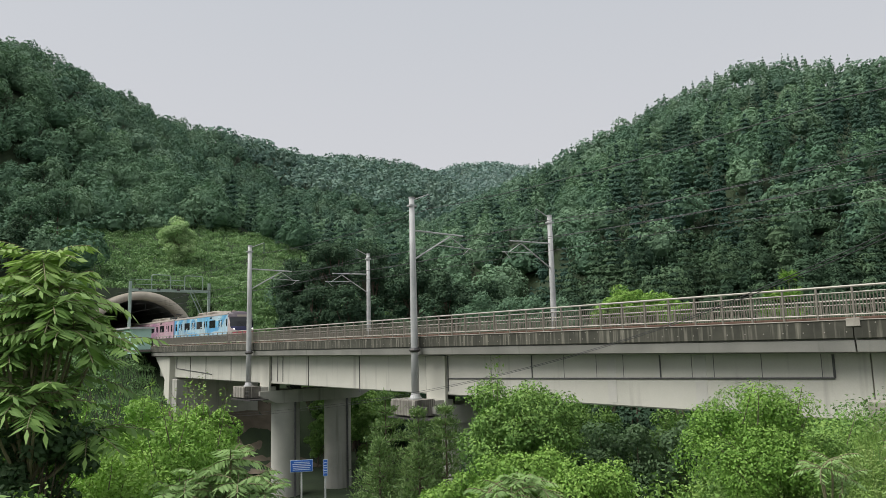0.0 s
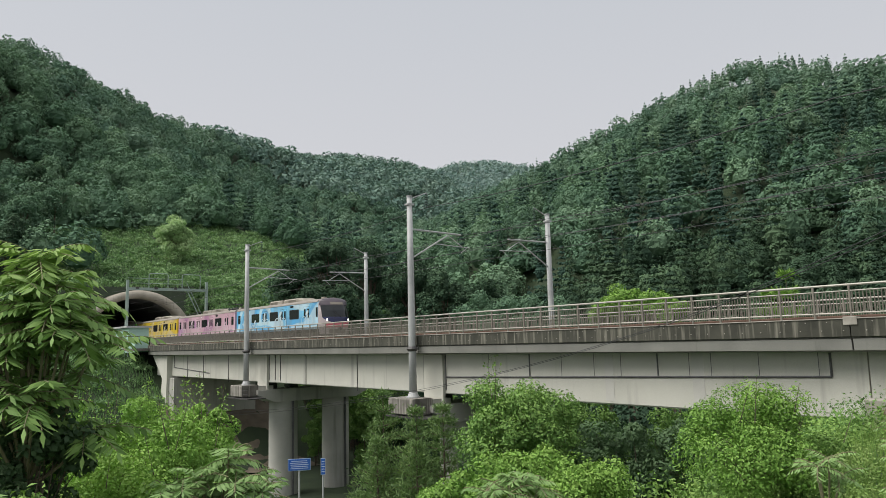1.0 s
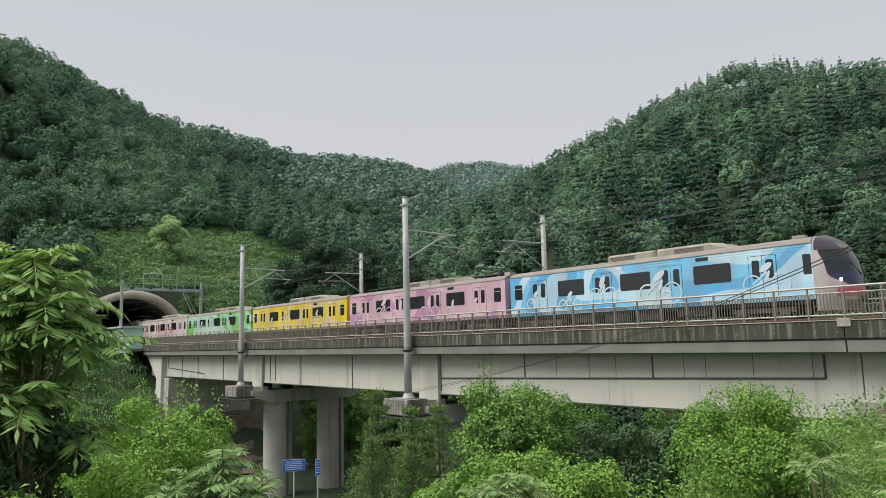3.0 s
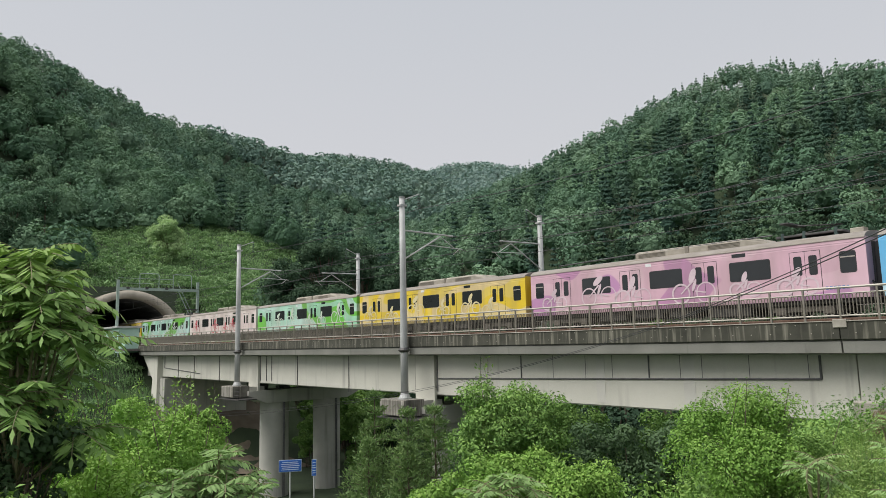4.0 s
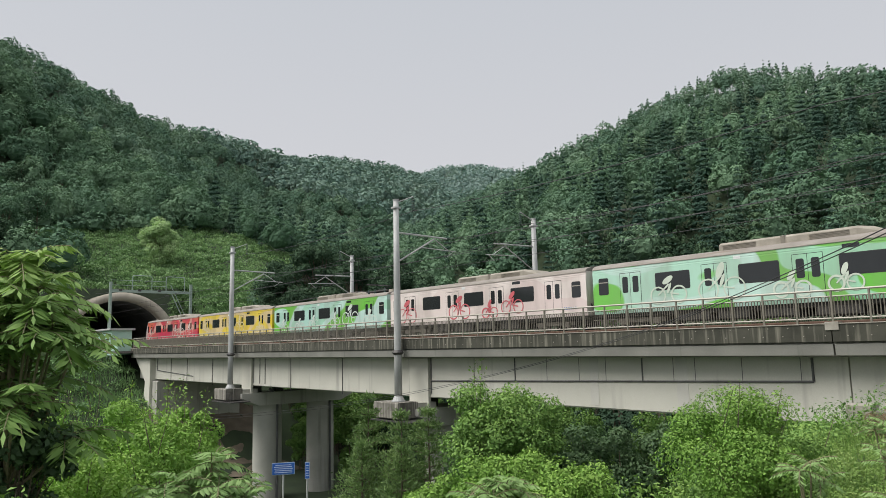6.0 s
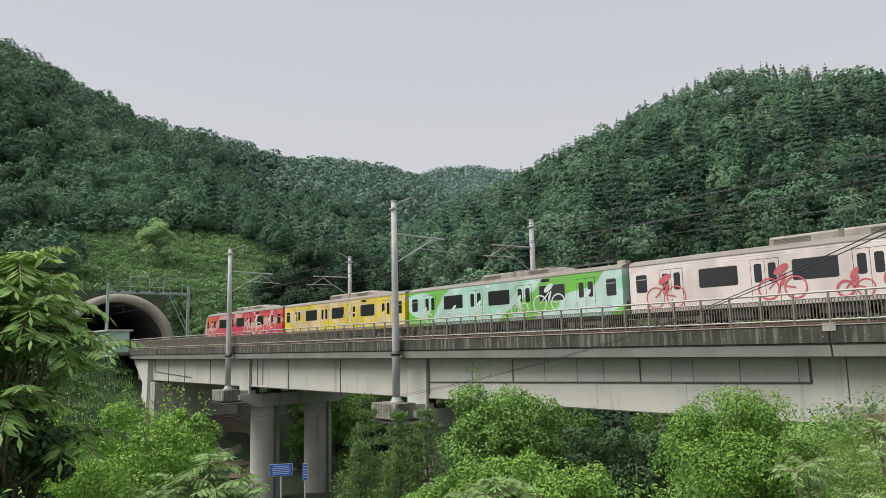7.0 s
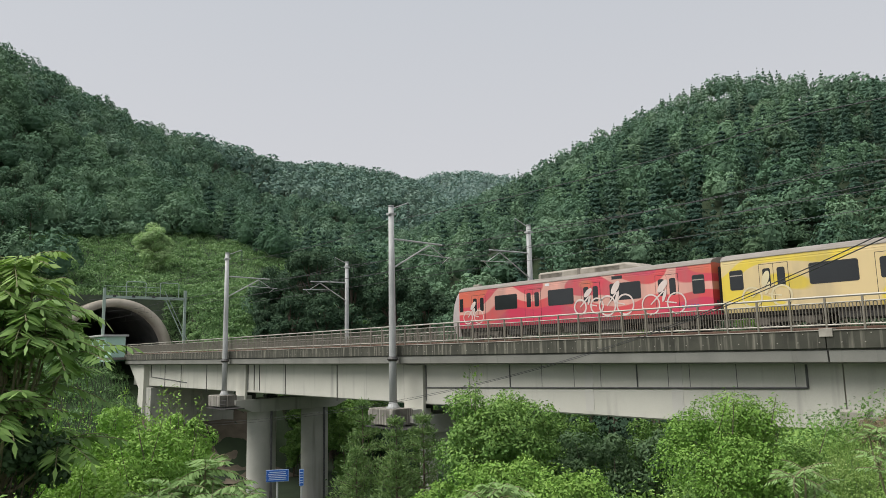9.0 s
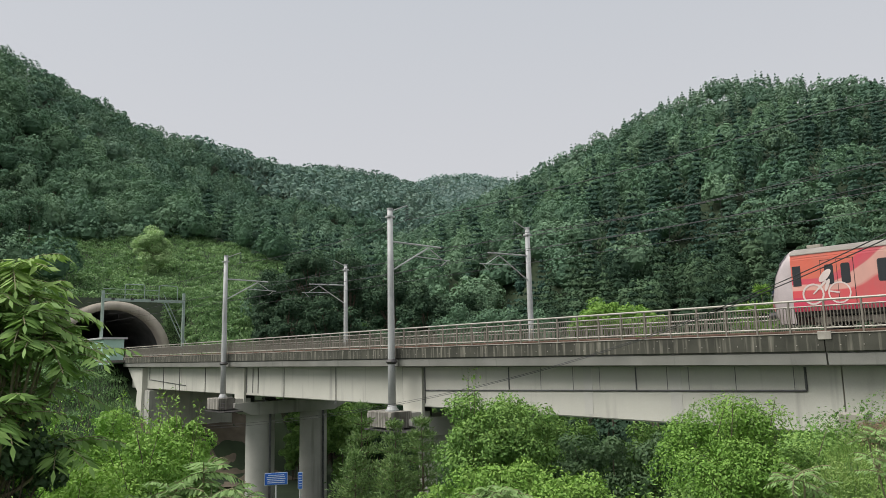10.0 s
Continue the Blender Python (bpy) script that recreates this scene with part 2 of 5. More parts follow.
def leaves(name, q, mat, parent=None, tint=None):
    """Loose leaves of k corners: q is (n, k, 3); tint one value a leaf."""
    n, k = q.shape[:2]
    return arrays(name, q.reshape(-1, 3), np.arange(k * n), np.full(n, k), mat, parent, None if tint is None else np.repeat(tint, k))


# ---- the land ----
CENTRE_Y = 32.15      # middle of the two tracks
RAIL_Z = 0.62         # top of the rails above the eye
TRACKS = (30.0, 34.3)
NEAR_Y, FAR_Y = 26.3, 38.0   # outer faces of the parapets
PIERS = (-60.5, -35.65, -10.6)
PORTAL_X = -117.0

# crest lines of the hills: x, y and crown height
CRESTS = [
    [(-215, -5, 83), (-248, 28, 88.5), (-265, 49, 87), (-281, 70, 84), (-298, 87, 88), (-312, 109, 93.5), (-337, 153, 99)],
    [(-355, 161, 101), (-368, 202, 104), (-381, 220, 112.5), (-386, 250, 116.5), (-368, 260, 107), (-351, 265, 95), (-327, 264, 77)],
    [(-900, 380, 180), (-798, 516, 205), (-753, 579, 226), (-704, 638, 235), (-672, 671, 229), (-629, 712, 202), (-520, 800, 150)],
    [(-229, 194, 42), (-209, 201, 56), (-181, 213, 64.5), (-159, 220, 70), (-136, 224, 76.5), (-112, 229, 80.5), (-85, 230, 72.5), (-48, 225, 46), (-23, 219, 20)],
]
SLOPES = (-84.0, 0.58, 0.5, 0.56)


def smooth01(v, a, b):
    t = np.clip((v - a) / (b - a), 0, 1)
    return t * t * (3 - 2 * t)


def crest_height(x, y, pts, k):
    """Height of a ridge with a rounded crest; flanks even (k > 0) or running out gently (k < 0)."""
    best = np.full(x.shape, -1e9)
    for (ax, ay, az), (bx, by, bz) in zip(pts, pts[1:]):
        dx, dy = bx - ax, by - ay
        t = np.clip(((x - ax) * dx + (y - ay) * dy) / (dx * dx + dy * dy), 0, 1)
        d = np.hypot(x - ax - t * dx, y - ay - t * dy)
        h, run = az + (bz - az) * t, np.sqrt(d * d + 196) - 14
        best = np.maximum(best, h - k * run if k > 0 else (h + 9) * np.exp(run / k) - 9)
    return best


def waves(x, y, s):
    return np.sin(x / s + 1.3 * np.sin(y / s * 0.7)) * np.cos(y / s * 0.9 + 0.8 * np.sin(x / s * 0.6))


def meadow_reach(x, y):
    """Under 1 inside the mown slope over the tunnel mouth."""
    u = (x + 136) * 0.80 + (y - 44) * 0.60
    v = -(x + 136) * 0.60 + (y - 44) * 0.80
    return (u / 36) ** 2 + (v / 19) ** 2 + 0.12 * np.sin(x * 0.35) + 0.1 * np.sin(y * 0.5)


def land(x, y):
    x, y = np.asarray(x, float), np.asarray(y, float)
    r = np.hypot(x, y)
    # the valley below the bridge, and the bank on which the viewer stands
    v = -13.0 + 0.05 * np.maximum(r - 80, 0)
    bank = -1.65 - 2.3 * smooth01(r, 2.5, 9) - 3.2 * smooth01(r, 9, 26) - 6.0 * smooth01(r, 24, 46)
    z = np.maximum(v, bank)
    # embankment towards the nearer end of the bridge
    e = smooth01(x + 0.25 * np.minimum(y - 9, 9), -10.5, -4.0) * smooth01(y, 2, 8)
    z = z * (1 - e) + (-2.45 + 0.35 * smooth01(y, 9, 20)) * e
    # abutment bank below the tunnel
    w = smooth01(-x, 75, 94) * smooth01(y, 8, 22)
    z = z * (1 - w) + (-0.5) * w
    h = z
    for pts, k in zip(CRESTS, SLOPES):
        c = crest_height(x, y, pts, k) + 3.0 * waves(x, y, 31.0) + 1.5 * waves(x + 40, y, 13.0)
        if k < 0:
            c = c - 40 * smooth01(x, -104, -66)
        m = np.maximum(h, c)
        h = m + 3.0 * np.log1p(np.exp(-np.abs(h - c) / 3.0)) - 3.0 * np.log(2) * np.exp(-np.abs(h - c) / 3.0)
    # the mown slope over the tunnel
    slope = 9.5 + 0.42 * np.maximum(PORTAL_X - x, 0) - 0.62 * np.maximum(x - PORTAL_X, 0) + 0.08 * (y - 40) + 0.5 * waves(x, y, 7.0)
    m = smooth01(-meadow_reach(x, np.maximum(y, 42.0)), -5.2, -1.0)
    h = h * (1 - m) + np.minimum(h, slope) * m
    # the cutting before the tunnel mouth, and the cover over the bore
    side = np.abs(y - CENTRE_Y)
    cut = smooth01(-side, -11.5, -8.8) * smooth01(x, PORTAL_X - 0.2, PORTAL_X + 0.2) * smooth01(-x, 80, 90)
    h = h * (1 - cut) + np.minimum(h, 0.1) * cut
    cover = smooth01(-side, -13, -8) * smooth01(-x, -PORTAL_X - 0.2, -PORTAL_X + 0.4) * smooth01(x, -300, -200)
    h = h * (1 - cover) + np.maximum(h, 9.6 + 0.25 * np.maximum(-x + PORTAL_X, 0)) * cover
    # nothing rises through the deck
    under = smooth01(-np.abs(y - CENTRE_Y), -9, -7) * smooth01(x, -93, -88)
    h = h * (1 - under) + np.minimum(h, -2.4) * under
    return h


def build_ground():
    th = np.concatenate([np.radians(np.arange(10, 92, 0.5)), np.radians(np.arange(92, 370, 5.0))])
    rr = np.concatenate([[0.0], np.geomspace(1.2, 90, 70), np.geomspace(91.2, 160, 50), np.geomspace(164, 4500, 60)])
    T, Rr = np.meshgrid(th, rr, indexing="ij")
    X, Y = -np.sin(T) * Rr, np.cos(T) * Rr
    Z = land(X, Y) - 0.02
    nt, nr = T.shape
    verts = np.stack([X, Y, Z], -1).reshape(-1, 3)
    i, j = np.meshgrid(np.arange(nt), np.arange(nr - 1), indexing="ij")
    a = (i * nr + j).ravel()
    b = ((i + 1) % nt * nr + j).ravel()
    f = np.stack([a, b, b + 1, a + 1], -1)
    c = verts[f].mean(1)
    span = verts[f][:, :, 2].max(1) - verts[f][:, :, 2].min(1)
    hole = (np.abs(c[:, 0] - PORTAL_X) < 5) & (np.abs(c[:, 1] - CENTRE_Y) < 8.4) & (span > 2.0)
    f = f[~hole]
    ob = arrays("ground", verts, f.ravel(), np.full(len(f), 4), SHADE_SOIL, smooth=True)
    tagged(ob, "valley floor and hillsides under dense green undergrowth, darkened as shade", "ground", kind="structure")


build_ground()


def leaf_quads(rng, p, nrm, size, slim=0.5):
    """Bent four-cornered leaves at points p, facing nrm."""
    n = len(p)
    nrm = nrm / np.linalg.norm(nrm, axis=1, keepdims=True)
    u = np.cross(nrm, rng.normal(size=(n, 3)))
    u /= np.linalg.norm(u, axis=1, keepdims=True)
    w = np.cross(nrm, u)
    s = size * (0.6 + 0.8 * rng.random((n, 1)))
    e = s * slim * (0.8 + 0.5 * rng.random((n, 1)))
    return np.stack([p - u * s, p - w * e + nrm * s * 0.2, p + u * s - nrm * s * 0.15, p + w * e + nrm * s * 0.2], 1)


def leaf_tris(rng, p, nrm, size, slim=0.5):
    """Three-cornered leaf sprays at points p, facing nrm."""
    n = len(p)
    nrm = nrm / np.linalg.norm(nrm, axis=1, keepdims=True)
    u = np.cross(nrm, rng.normal(size=(n, 3)))
    u /= np.linalg.norm(u, axis=1, keepdims=True)
    w = np.cross(nrm, u)
    s = size * (0.6 + 0.8 * rng.random((n, 1)))
    e = s * slim * (0.8 + 0.5 * rng.random((n, 1)))
    return np.stack([p - u * s * 0.7 - w * e, p - u * s * 0.7 + w * e, p + u * s * 1.1], 1)


def crown_core(rng, reach, low, high, nu=10, nv=6):
    """A lumpy closed core, as loose triangles; reach(direction) gives its radius."""
    pts = np.zeros((nv + 1, nu, 3))
    for a in range(nv + 1):
        e = math.pi * (a / nv - 0.5)
        for b in range(nu):
            t = 2 * math.pi * b / nu + 0.3 * a
            d = np.array([math.cos(e) * math.cos(t), math.cos(e) * math.sin(t), math.sin(e)])
            r = reach(d) * rng.uniform(0.85, 1.05)
            pts[a, b] = (d[0] * r, d[1] * r, low + (high - low) * (0.5 + 0.5 * d[2] * r))
    out = []
    for a in range(nv):
        for b in range(nu):
            c = (b + 1) % nu
            out += [(pts[a, b], pts[a, c], pts[a + 1, c]), (pts[a, b], pts[a + 1, c], pts[a + 1, b])]
    return np.array(out)


def crown_leaves(rng, n, size, conifer=False, dense=True):
    """Leaf sprays of a unit crown round a dense core, as (n, 3, 3); height runs from 0 to 1."""
    if conifer:
        h = rng.random(n) ** 1.25
        tier = np.floor(h * 9 + rng.random(n) * 0.55) / 9
        a = rng.random(n) * 2 * np.pi
        spoke = 0.72 + 0.28 * np.cos(a * 6 + tier * 40)
        f = np.sqrt(0.25 + 0.75 * rng.random(n))
        rad = (1.02 - tier) ** 0.75 * 0.95 * f * spoke
        p = np.stack([np.cos(a) * rad, np.sin(a) * rad, tier * 0.95 + 0.05 - 0.06 * f + 0.008 * rng.normal(size=n)], -1)
        nrm = np.stack([np.cos(a) * 0.8, np.sin(a) * 0.8, np.full(n, 0.75)], -1) + rng.normal(size=(n, 3)) * 0.3
        core = crown_core(rng, lambda d: 0.42 - 0.3 * max(d[2], 0), 0.0, 0.72, 7, 4)
        return np.concatenate([leaf_tris(rng, p, nrm, size * 0.9, 0.6), core])
    k = 15
    a = 2.399 * np.arange(k) + rng.random() * 6
    up = 1 - (np.arange(k) + 0.5) / k * 1.15
    ring = np.sqrt(np.clip(1 - up * up, 0, 1))
    c = np.stack([np.cos(a) * ring, np.sin(a) * ring, up], -1) * (0.52 + 0.22 * rng.random((k, 1)))
    lr = 0.27 + 0.15 * rng.random(k)
    i = rng.integers(0, k, n)
    d = rng.normal(size=(n, 3)) * 0.8 + c[i] / np.linalg.norm(c[i], axis=1, keepdims=True) * 0.75
    d[:, 2] += 0.15
    d /= np.linalg.norm(d, axis=1, keepdims=True)
    p = c[i] + d * lr[i][:, None] * (0.82 + 0.3 * rng.random((n, 1)))
    p[:, 2] = 0.35 + p[:, 2] * 0.62
    core = crown_core(rng, lambda q: 0.56, -0.1, 0.86, *((9, 5) if n > 300 else (6, 3)))
    return np.concatenate([leaf_tris(rng, p, d + rng.normal(size=(n, 3)) * 0.32 + (0, 0, 0.1), size * 0.86, 0.85), core] if dense else [leaf_tris(rng, p, d + rng.normal(size=(n, 3)) * 0.6 + (0, 0, 0.3), size, 0.6)])


def grow_wood(name, label, mat, spots, radius, height, n_leaf, size, seed, conifer=False, dense=True):
    """A wood of many crowns joined into one mass."""
    rng = np.random.default_rng(seed)
    kinds = [crown_leaves(rng, n_leaf, size, conifer, dense) for _ in range(7)]
    allq, tint = [], []
    pick = rng.integers(0, 7, len(spots))
    for k in range(7):
        s = spots[pick == k]
        n = len(s)
        if not n:
            continue
        a = rng.random(n) * 2 * np.pi
        sc = radius * (0.7 + 0.6 * rng.random(n))
        hs = height * (0.75 + 0.5 * rng.random(n))
        c, sn = np.cos(a), np.sin(a)
        mid = kinds[k].mean(1, keepdims=True)
        mid[n_leaf:] = 0            # the core stretches with the crown, the sprays keep their shape
        off = kinds[k] - mid
        c, sn, sc, hs = (v[:, None, None] for v in (c, sn, sc, hs))
        x = (kinds[k][..., 0] * c - kinds[k][..., 1] * sn) * sc + s[:, 0, None, None]
        y = (kinds[k][..., 0] * sn + kinds[k][..., 1] * c) * sc + s[:, 1, None, None]
        grow_up = np.where(np.arange(len(off))[None, :, None] < n_leaf, sc, hs)
        z = mid[None, ..., 2] * hs + off[None, ..., 2] * grow_up + s[:, 2, None, None]
        allq.append(np.stack([x, y, z], -1).reshape(-1, 3, 3))
        tint.append(np.repeat(rng.random(n) ** 1.6 * 0.9, len(off)))
    ob = leaves(name, np.concatenate(allq), mat, None, np.concatenate(tint))
    return tagged(ob, label, "woodland", kind="stuff")


def scatter(x0, x1, y0, y1, step, seed):
    rng = np.random.default_rng(seed)
    gx, gy = np.meshgrid(np.arange(x0, x1, step), np.arange(y0, y1, step))
    p = np.stack([gx.ravel(), gy.ravel()], -1) + rng.uniform(-0.42, 0.42, (gx.size, 2)) * step
    return p


def outward_rise(p):
    """Slope of the land as seen going away from the viewer."""
    r = np.hypot(p[:, 0], p[:, 1])
    q = p * ((r + 6) / r)[:, None]
    return (land(q[:, 0], q[:, 1]) - land(p[:, 0], p[:, 1])) / 6


def wooded(step, seed, lo, hi, spread=(10, 92)):
    """Spots on the wooded flanks, between two distances."""
    p = scatter(-480, 10, -20, 480, step, seed)
    r = np.hypot(p[:, 0], p[:, 1])
    a = np.degrees(np.arctan2(-p[:, 0], p[:, 1]))
    ok0 = (r > lo) & (r < hi) & (a > spread[0]) & (a < spread[1])
    p = p[ok0]
    z = land(p[:, 0], p[:, 1])
    ok = (outward_rise(p) > -0.12) & ((meadow_reach(p[:, 0], p[:, 1]) > 1) | (p[:, 0] < -150))
    corridor = (p[:, 1] < 46) & (p[:, 0] > -124)
    ok &= ~corridor & ((p[:, 1] > 18) | (p[:, 0] < -122))
    return np.concatenate([p, z[:, None]], 1)[ok]


def wood_belt(lo, hi, step, seed, spread=(10, 92)):
    """Spots between two distances, split into broadleaves and the conifers of the eastern hill."""
    p = wooded(step, seed, lo, hi, spread)
    r = np.random.default_rng(seed)
    pine = (p[:, 0] > -175) & (p[:, 1] > 62) & (r.random(len(p)) < (0.72 if hi < 120 else 0.55))
    return p[~pine] + (0, 0, 0.6), p[pine] + (0, 0, 0.6)


def plant_woods():
    b, c = wood_belt(62, 115, 4.9, 11)
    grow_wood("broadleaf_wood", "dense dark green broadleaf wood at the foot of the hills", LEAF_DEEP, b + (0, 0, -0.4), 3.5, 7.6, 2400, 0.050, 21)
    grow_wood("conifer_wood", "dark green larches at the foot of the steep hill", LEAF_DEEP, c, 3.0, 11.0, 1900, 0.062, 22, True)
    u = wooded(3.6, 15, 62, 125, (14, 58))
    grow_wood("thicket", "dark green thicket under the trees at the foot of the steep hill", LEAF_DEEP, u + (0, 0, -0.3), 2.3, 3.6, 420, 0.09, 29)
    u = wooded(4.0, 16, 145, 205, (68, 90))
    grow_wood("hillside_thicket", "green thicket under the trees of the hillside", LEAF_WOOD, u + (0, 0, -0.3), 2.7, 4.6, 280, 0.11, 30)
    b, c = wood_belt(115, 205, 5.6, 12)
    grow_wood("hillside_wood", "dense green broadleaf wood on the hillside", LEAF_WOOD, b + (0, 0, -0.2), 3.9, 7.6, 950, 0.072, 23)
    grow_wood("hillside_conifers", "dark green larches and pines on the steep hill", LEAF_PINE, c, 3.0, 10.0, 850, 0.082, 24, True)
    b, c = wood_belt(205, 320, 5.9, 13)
    grow_wood("upper_wood", "dense green broadleaf wood below the ridge", LEAF_UPPER_HAZE, b + (0, 0, 0.2), 3.8, 7.0, 380, 0.100, 25)
    grow_wood("upper_conifers", "dark green conifers below the ridge", LEAF_UPPER_HAZE, c, 2.6, 7.6, 300, 0.12, 26, True)
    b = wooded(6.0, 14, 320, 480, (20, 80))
    grow_wood("valley_head_wood", "hazy green wood at the head of the valley", LEAF_FAR_HAZE, b, 4.4, 7.0, 60, 0.20, 27)
    r = np.random.default_rng(8)
    t = r.random(1500)
    c = np.array(CRESTS[2], float)
    i = np.clip((t * 6).astype(int), 0, 5)
    p = c[i] + (c[i + 1] - c[i]) * (t * 6 - i)[:, None]
    p[:, :2] *= 1 - r.random((1500, 1)) * 0.22
    p[:, 2] = land(p[:, 0], p[:, 1])
    grow_wood("distant_wood", "hazy blue-green wood on the distant ridge", LEAF_DISTANT_HAZE, p, 9, 11, 12, 0.2, 28)


plant_woods()


# ---- the viaduct ----
def build_viaduct():
    x0, x1 = -90.8, 22.0
    v = thing("railway_viaduct", "pale concrete railway viaduct with stained parapets over a valley", "bridge", kind="structure")
    joints = [x0, *PIERS, x1]
    s = Shape()
    s.box(x0, x1, NEAR_Y + 0.15, FAR_Y - 0.15, -0.24, 0.18)
    part("deck_slab", s, FASCIA, v)
    for name, ya, yb in (("parapet", NEAR_Y, NEAR_Y + 0.28), ("parapet", FAR_Y - 0.28, FAR_Y)):
        for a, b in zip(joints, joints[1:]):
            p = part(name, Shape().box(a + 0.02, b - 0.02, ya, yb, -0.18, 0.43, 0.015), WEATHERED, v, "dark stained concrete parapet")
            part("coping", Shape().box(a + 0.02, b - 0.02, ya - 0.03, yb + 0.03, 0.432, 0.47, 0.010), CAPSTONE, p)
    for a, b in zip(joints, joints[1:]):
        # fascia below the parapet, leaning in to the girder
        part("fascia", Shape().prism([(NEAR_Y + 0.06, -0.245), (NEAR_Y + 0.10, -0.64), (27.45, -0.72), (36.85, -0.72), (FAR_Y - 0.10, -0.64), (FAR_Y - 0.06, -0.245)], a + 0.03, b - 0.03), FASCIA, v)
        for ya, yb in ((27.5, 31.2), (33.1, 36.8)):
            g = part("box_girder", Shape().prism([(ya + 0.06, -3.12), (yb - 0.06, -3.12), (yb, -3.06), (yb, -0.72), (ya, -0.72), (ya, -3.06)], a + 0.025, b - 0.025), CONCRETE, v)
    return v


viaduct = build_viaduct()


def build_pier(x):
    p = thing("bridge_pier", "grey concrete pier of two columns under the viaduct", "pier", "piers of the viaduct", kind="structure")
    for yc in (29.45, 34.8):
        prof = [(x + 1.15 * math.cos(2 * math.pi * i / 20), yc + 1.3 * math.sin(2 * math.pi * i / 20)) for i in range(20)]
        v = [(px, py, z) for z in (-14.5, -7.2, -7.17, -4.7) for px, py in prof]
        f = [(j * 20 + i, j * 20 + (i + 1) % 20, (j + 1) * 20 + (i + 1) % 20, (j + 1) * 20 + i) for j in range(3) for i in range(20)]
        s = Shape().add(v, f)
        part("column", s, PIER, p, smooth=True)
        part("drain_pipe", Shape().tube([(x + 1.18, yc + 0.35, -14.4), (x + 1.18, yc + 0.35, -4.2), (x + 0.9, yc - 0.3, -3.4)], 0.11), PIPE, p, "dark plastic drain pipe")
    part("cap_beam", Shape().prism([(26.4, -4.15), (28.0, -4.85), (36.3, -4.85), (37.9, -4.15), (37.9, -3.75), (26.4, -3.75)], x - 1.3, x + 1.3), PIER, p)
    for yc in (28.3, 30.4, 33.9, 36.0):
        part("bearing", Shape().box(x - 0.4, x + 0.4, yc - 0.35, yc + 0.35, -3.75, -3.12, 0.03), DARK_STEEL, p)
    return p


for px in PIERS:
    build_pier(px)


def build_abutment():
    a = thing("bridge_abutment", "pale concrete abutment at the tunnel end of the viaduct", "abutment", kind="structure")
    s = Shape()
    s.add([(x, y, z) for y in (26.9, 37.4) for x, z in ((-90.7, -0.73), (-85.3, -0.73), (-85.3, -3.3), (-85.6, -9.5), (-88.0, -9.5), (-87.0, -3.4))],
          [(0, 1, 2, 3, 4, 5)[::-1], (6, 7, 8, 9, 10, 11), (0, 1, 7, 6), (1, 2, 8, 7), (2, 3, 9, 8), (3, 4, 10, 9), (4, 5, 11, 10), (5, 0, 6, 11)])
    part("wing_wall", s, CONCRETE, a)
    part("bearing_shelf", Shape().box(-85.5, -83.6, 27.2, 37.0, -9.5, -3.3, 0.05), PIER, a)


build_abutment()


def build_railing(yc, name):
    r = thing(name, "metal bridge railing with looped bars on the parapet", "railing", "bridge railings", kind="structure")
    step = 1.225
    n = int((22 + 90) / step)
    zb, zt = 0.64, 1.62
    for z, rad, mat, nm in ((zt, 0.045, RAIL_TOP, "top_rail"), (zt - 0.21, 0.024, RAIL_TOP, "upper_rail"), (zb, 0.03, RAIL_TOP, "lower_rail")):
        part(nm, Shape().tube([(-90.2, yc, z), (21.8, yc, z)], rad, 6), mat, r)
    post = None
    loops = None
    for i in range(n):
        x = -90.2 + i * step
        m = Matrix.Translation((x, yc, 0))
        if post is None:
            post = part("post", Shape().box(-0.03, 0.03, -0.035, 0.035, 0.47, zt, 0.008), RAILING, r)
            post.matrix_local = m
            s = Shape()
            k = 10
            for j in range(k):
                xx = step * (j + 0.75) / (k + 0.5)
                s.tube([(xx, 0, zb + 0.06), (xx, 0, zt - 0.26)], 0.020, 4, False)
                if j < k - 1:
                    xn = step * (j + 1.75) / (k + 0.5)
                    xm, h = (xx + xn) / 2, (xn - xx) / 2
                    zc, sg = (zb + 0.09, -1) if j % 2 else (zt - 0.28, 1)
                    s.tube([(xm + h * math.cos(a), 0, zc + sg * h * math.sin(a)) for a in (0, math.pi / 4, math.pi / 2, 3 * math.pi / 4, math.pi)], 0.020, 4, False)
            loops = part("looped_bars", s, RAILING, r)
            loops.matrix_local = m
        else:
            share(post, "post", m, r)
            share(loops, "looped_bars", m, r)


build_railing(NEAR_Y + 0.14, "near_railing")
build_railing(FAR_Y - 0.14, "far_railing")


def build_tracks():
    for yc in TRACKS:
        t = thing("railway_track", "steel rails on concrete sleepers in grey ballast", "railway track", "tracks", kind="structure")
        part("ballast_bed", Shape().prism([(yc - 2.0, 0.182), (yc + 2.0, 0.182), (yc + 1.5, 0.40), (yc - 1.5, 0.40)], -280, 22), BALLAST, t)
        for s in (-0.7525, 0.7525):
            y = yc + s
            part("rail", Shape().prism([(y - 0.065, 0.47), (y + 0.065, 0.47), (y + 0.01, 0.50), (y + 0.035, 0.58), (y + 0.035, 0.62), (y - 0.035, 0.62), (y - 0.035, 0.58), (y - 0.01, 0.50)], -280, 22), RUST, t)
        first = None
        for i in range(220):
            m = Matrix.Translation((-110 + i * 0.6, yc, 0))
            if first is None:
                first = part("sleeper", Shape().box(-0.13, 0.13, -1.25, 1.25, 0.36, 0.47, 0.02), PIER, t)
                first.matrix_local = m
            else:
                share(first, "sleeper", m, t)


build_tracks()


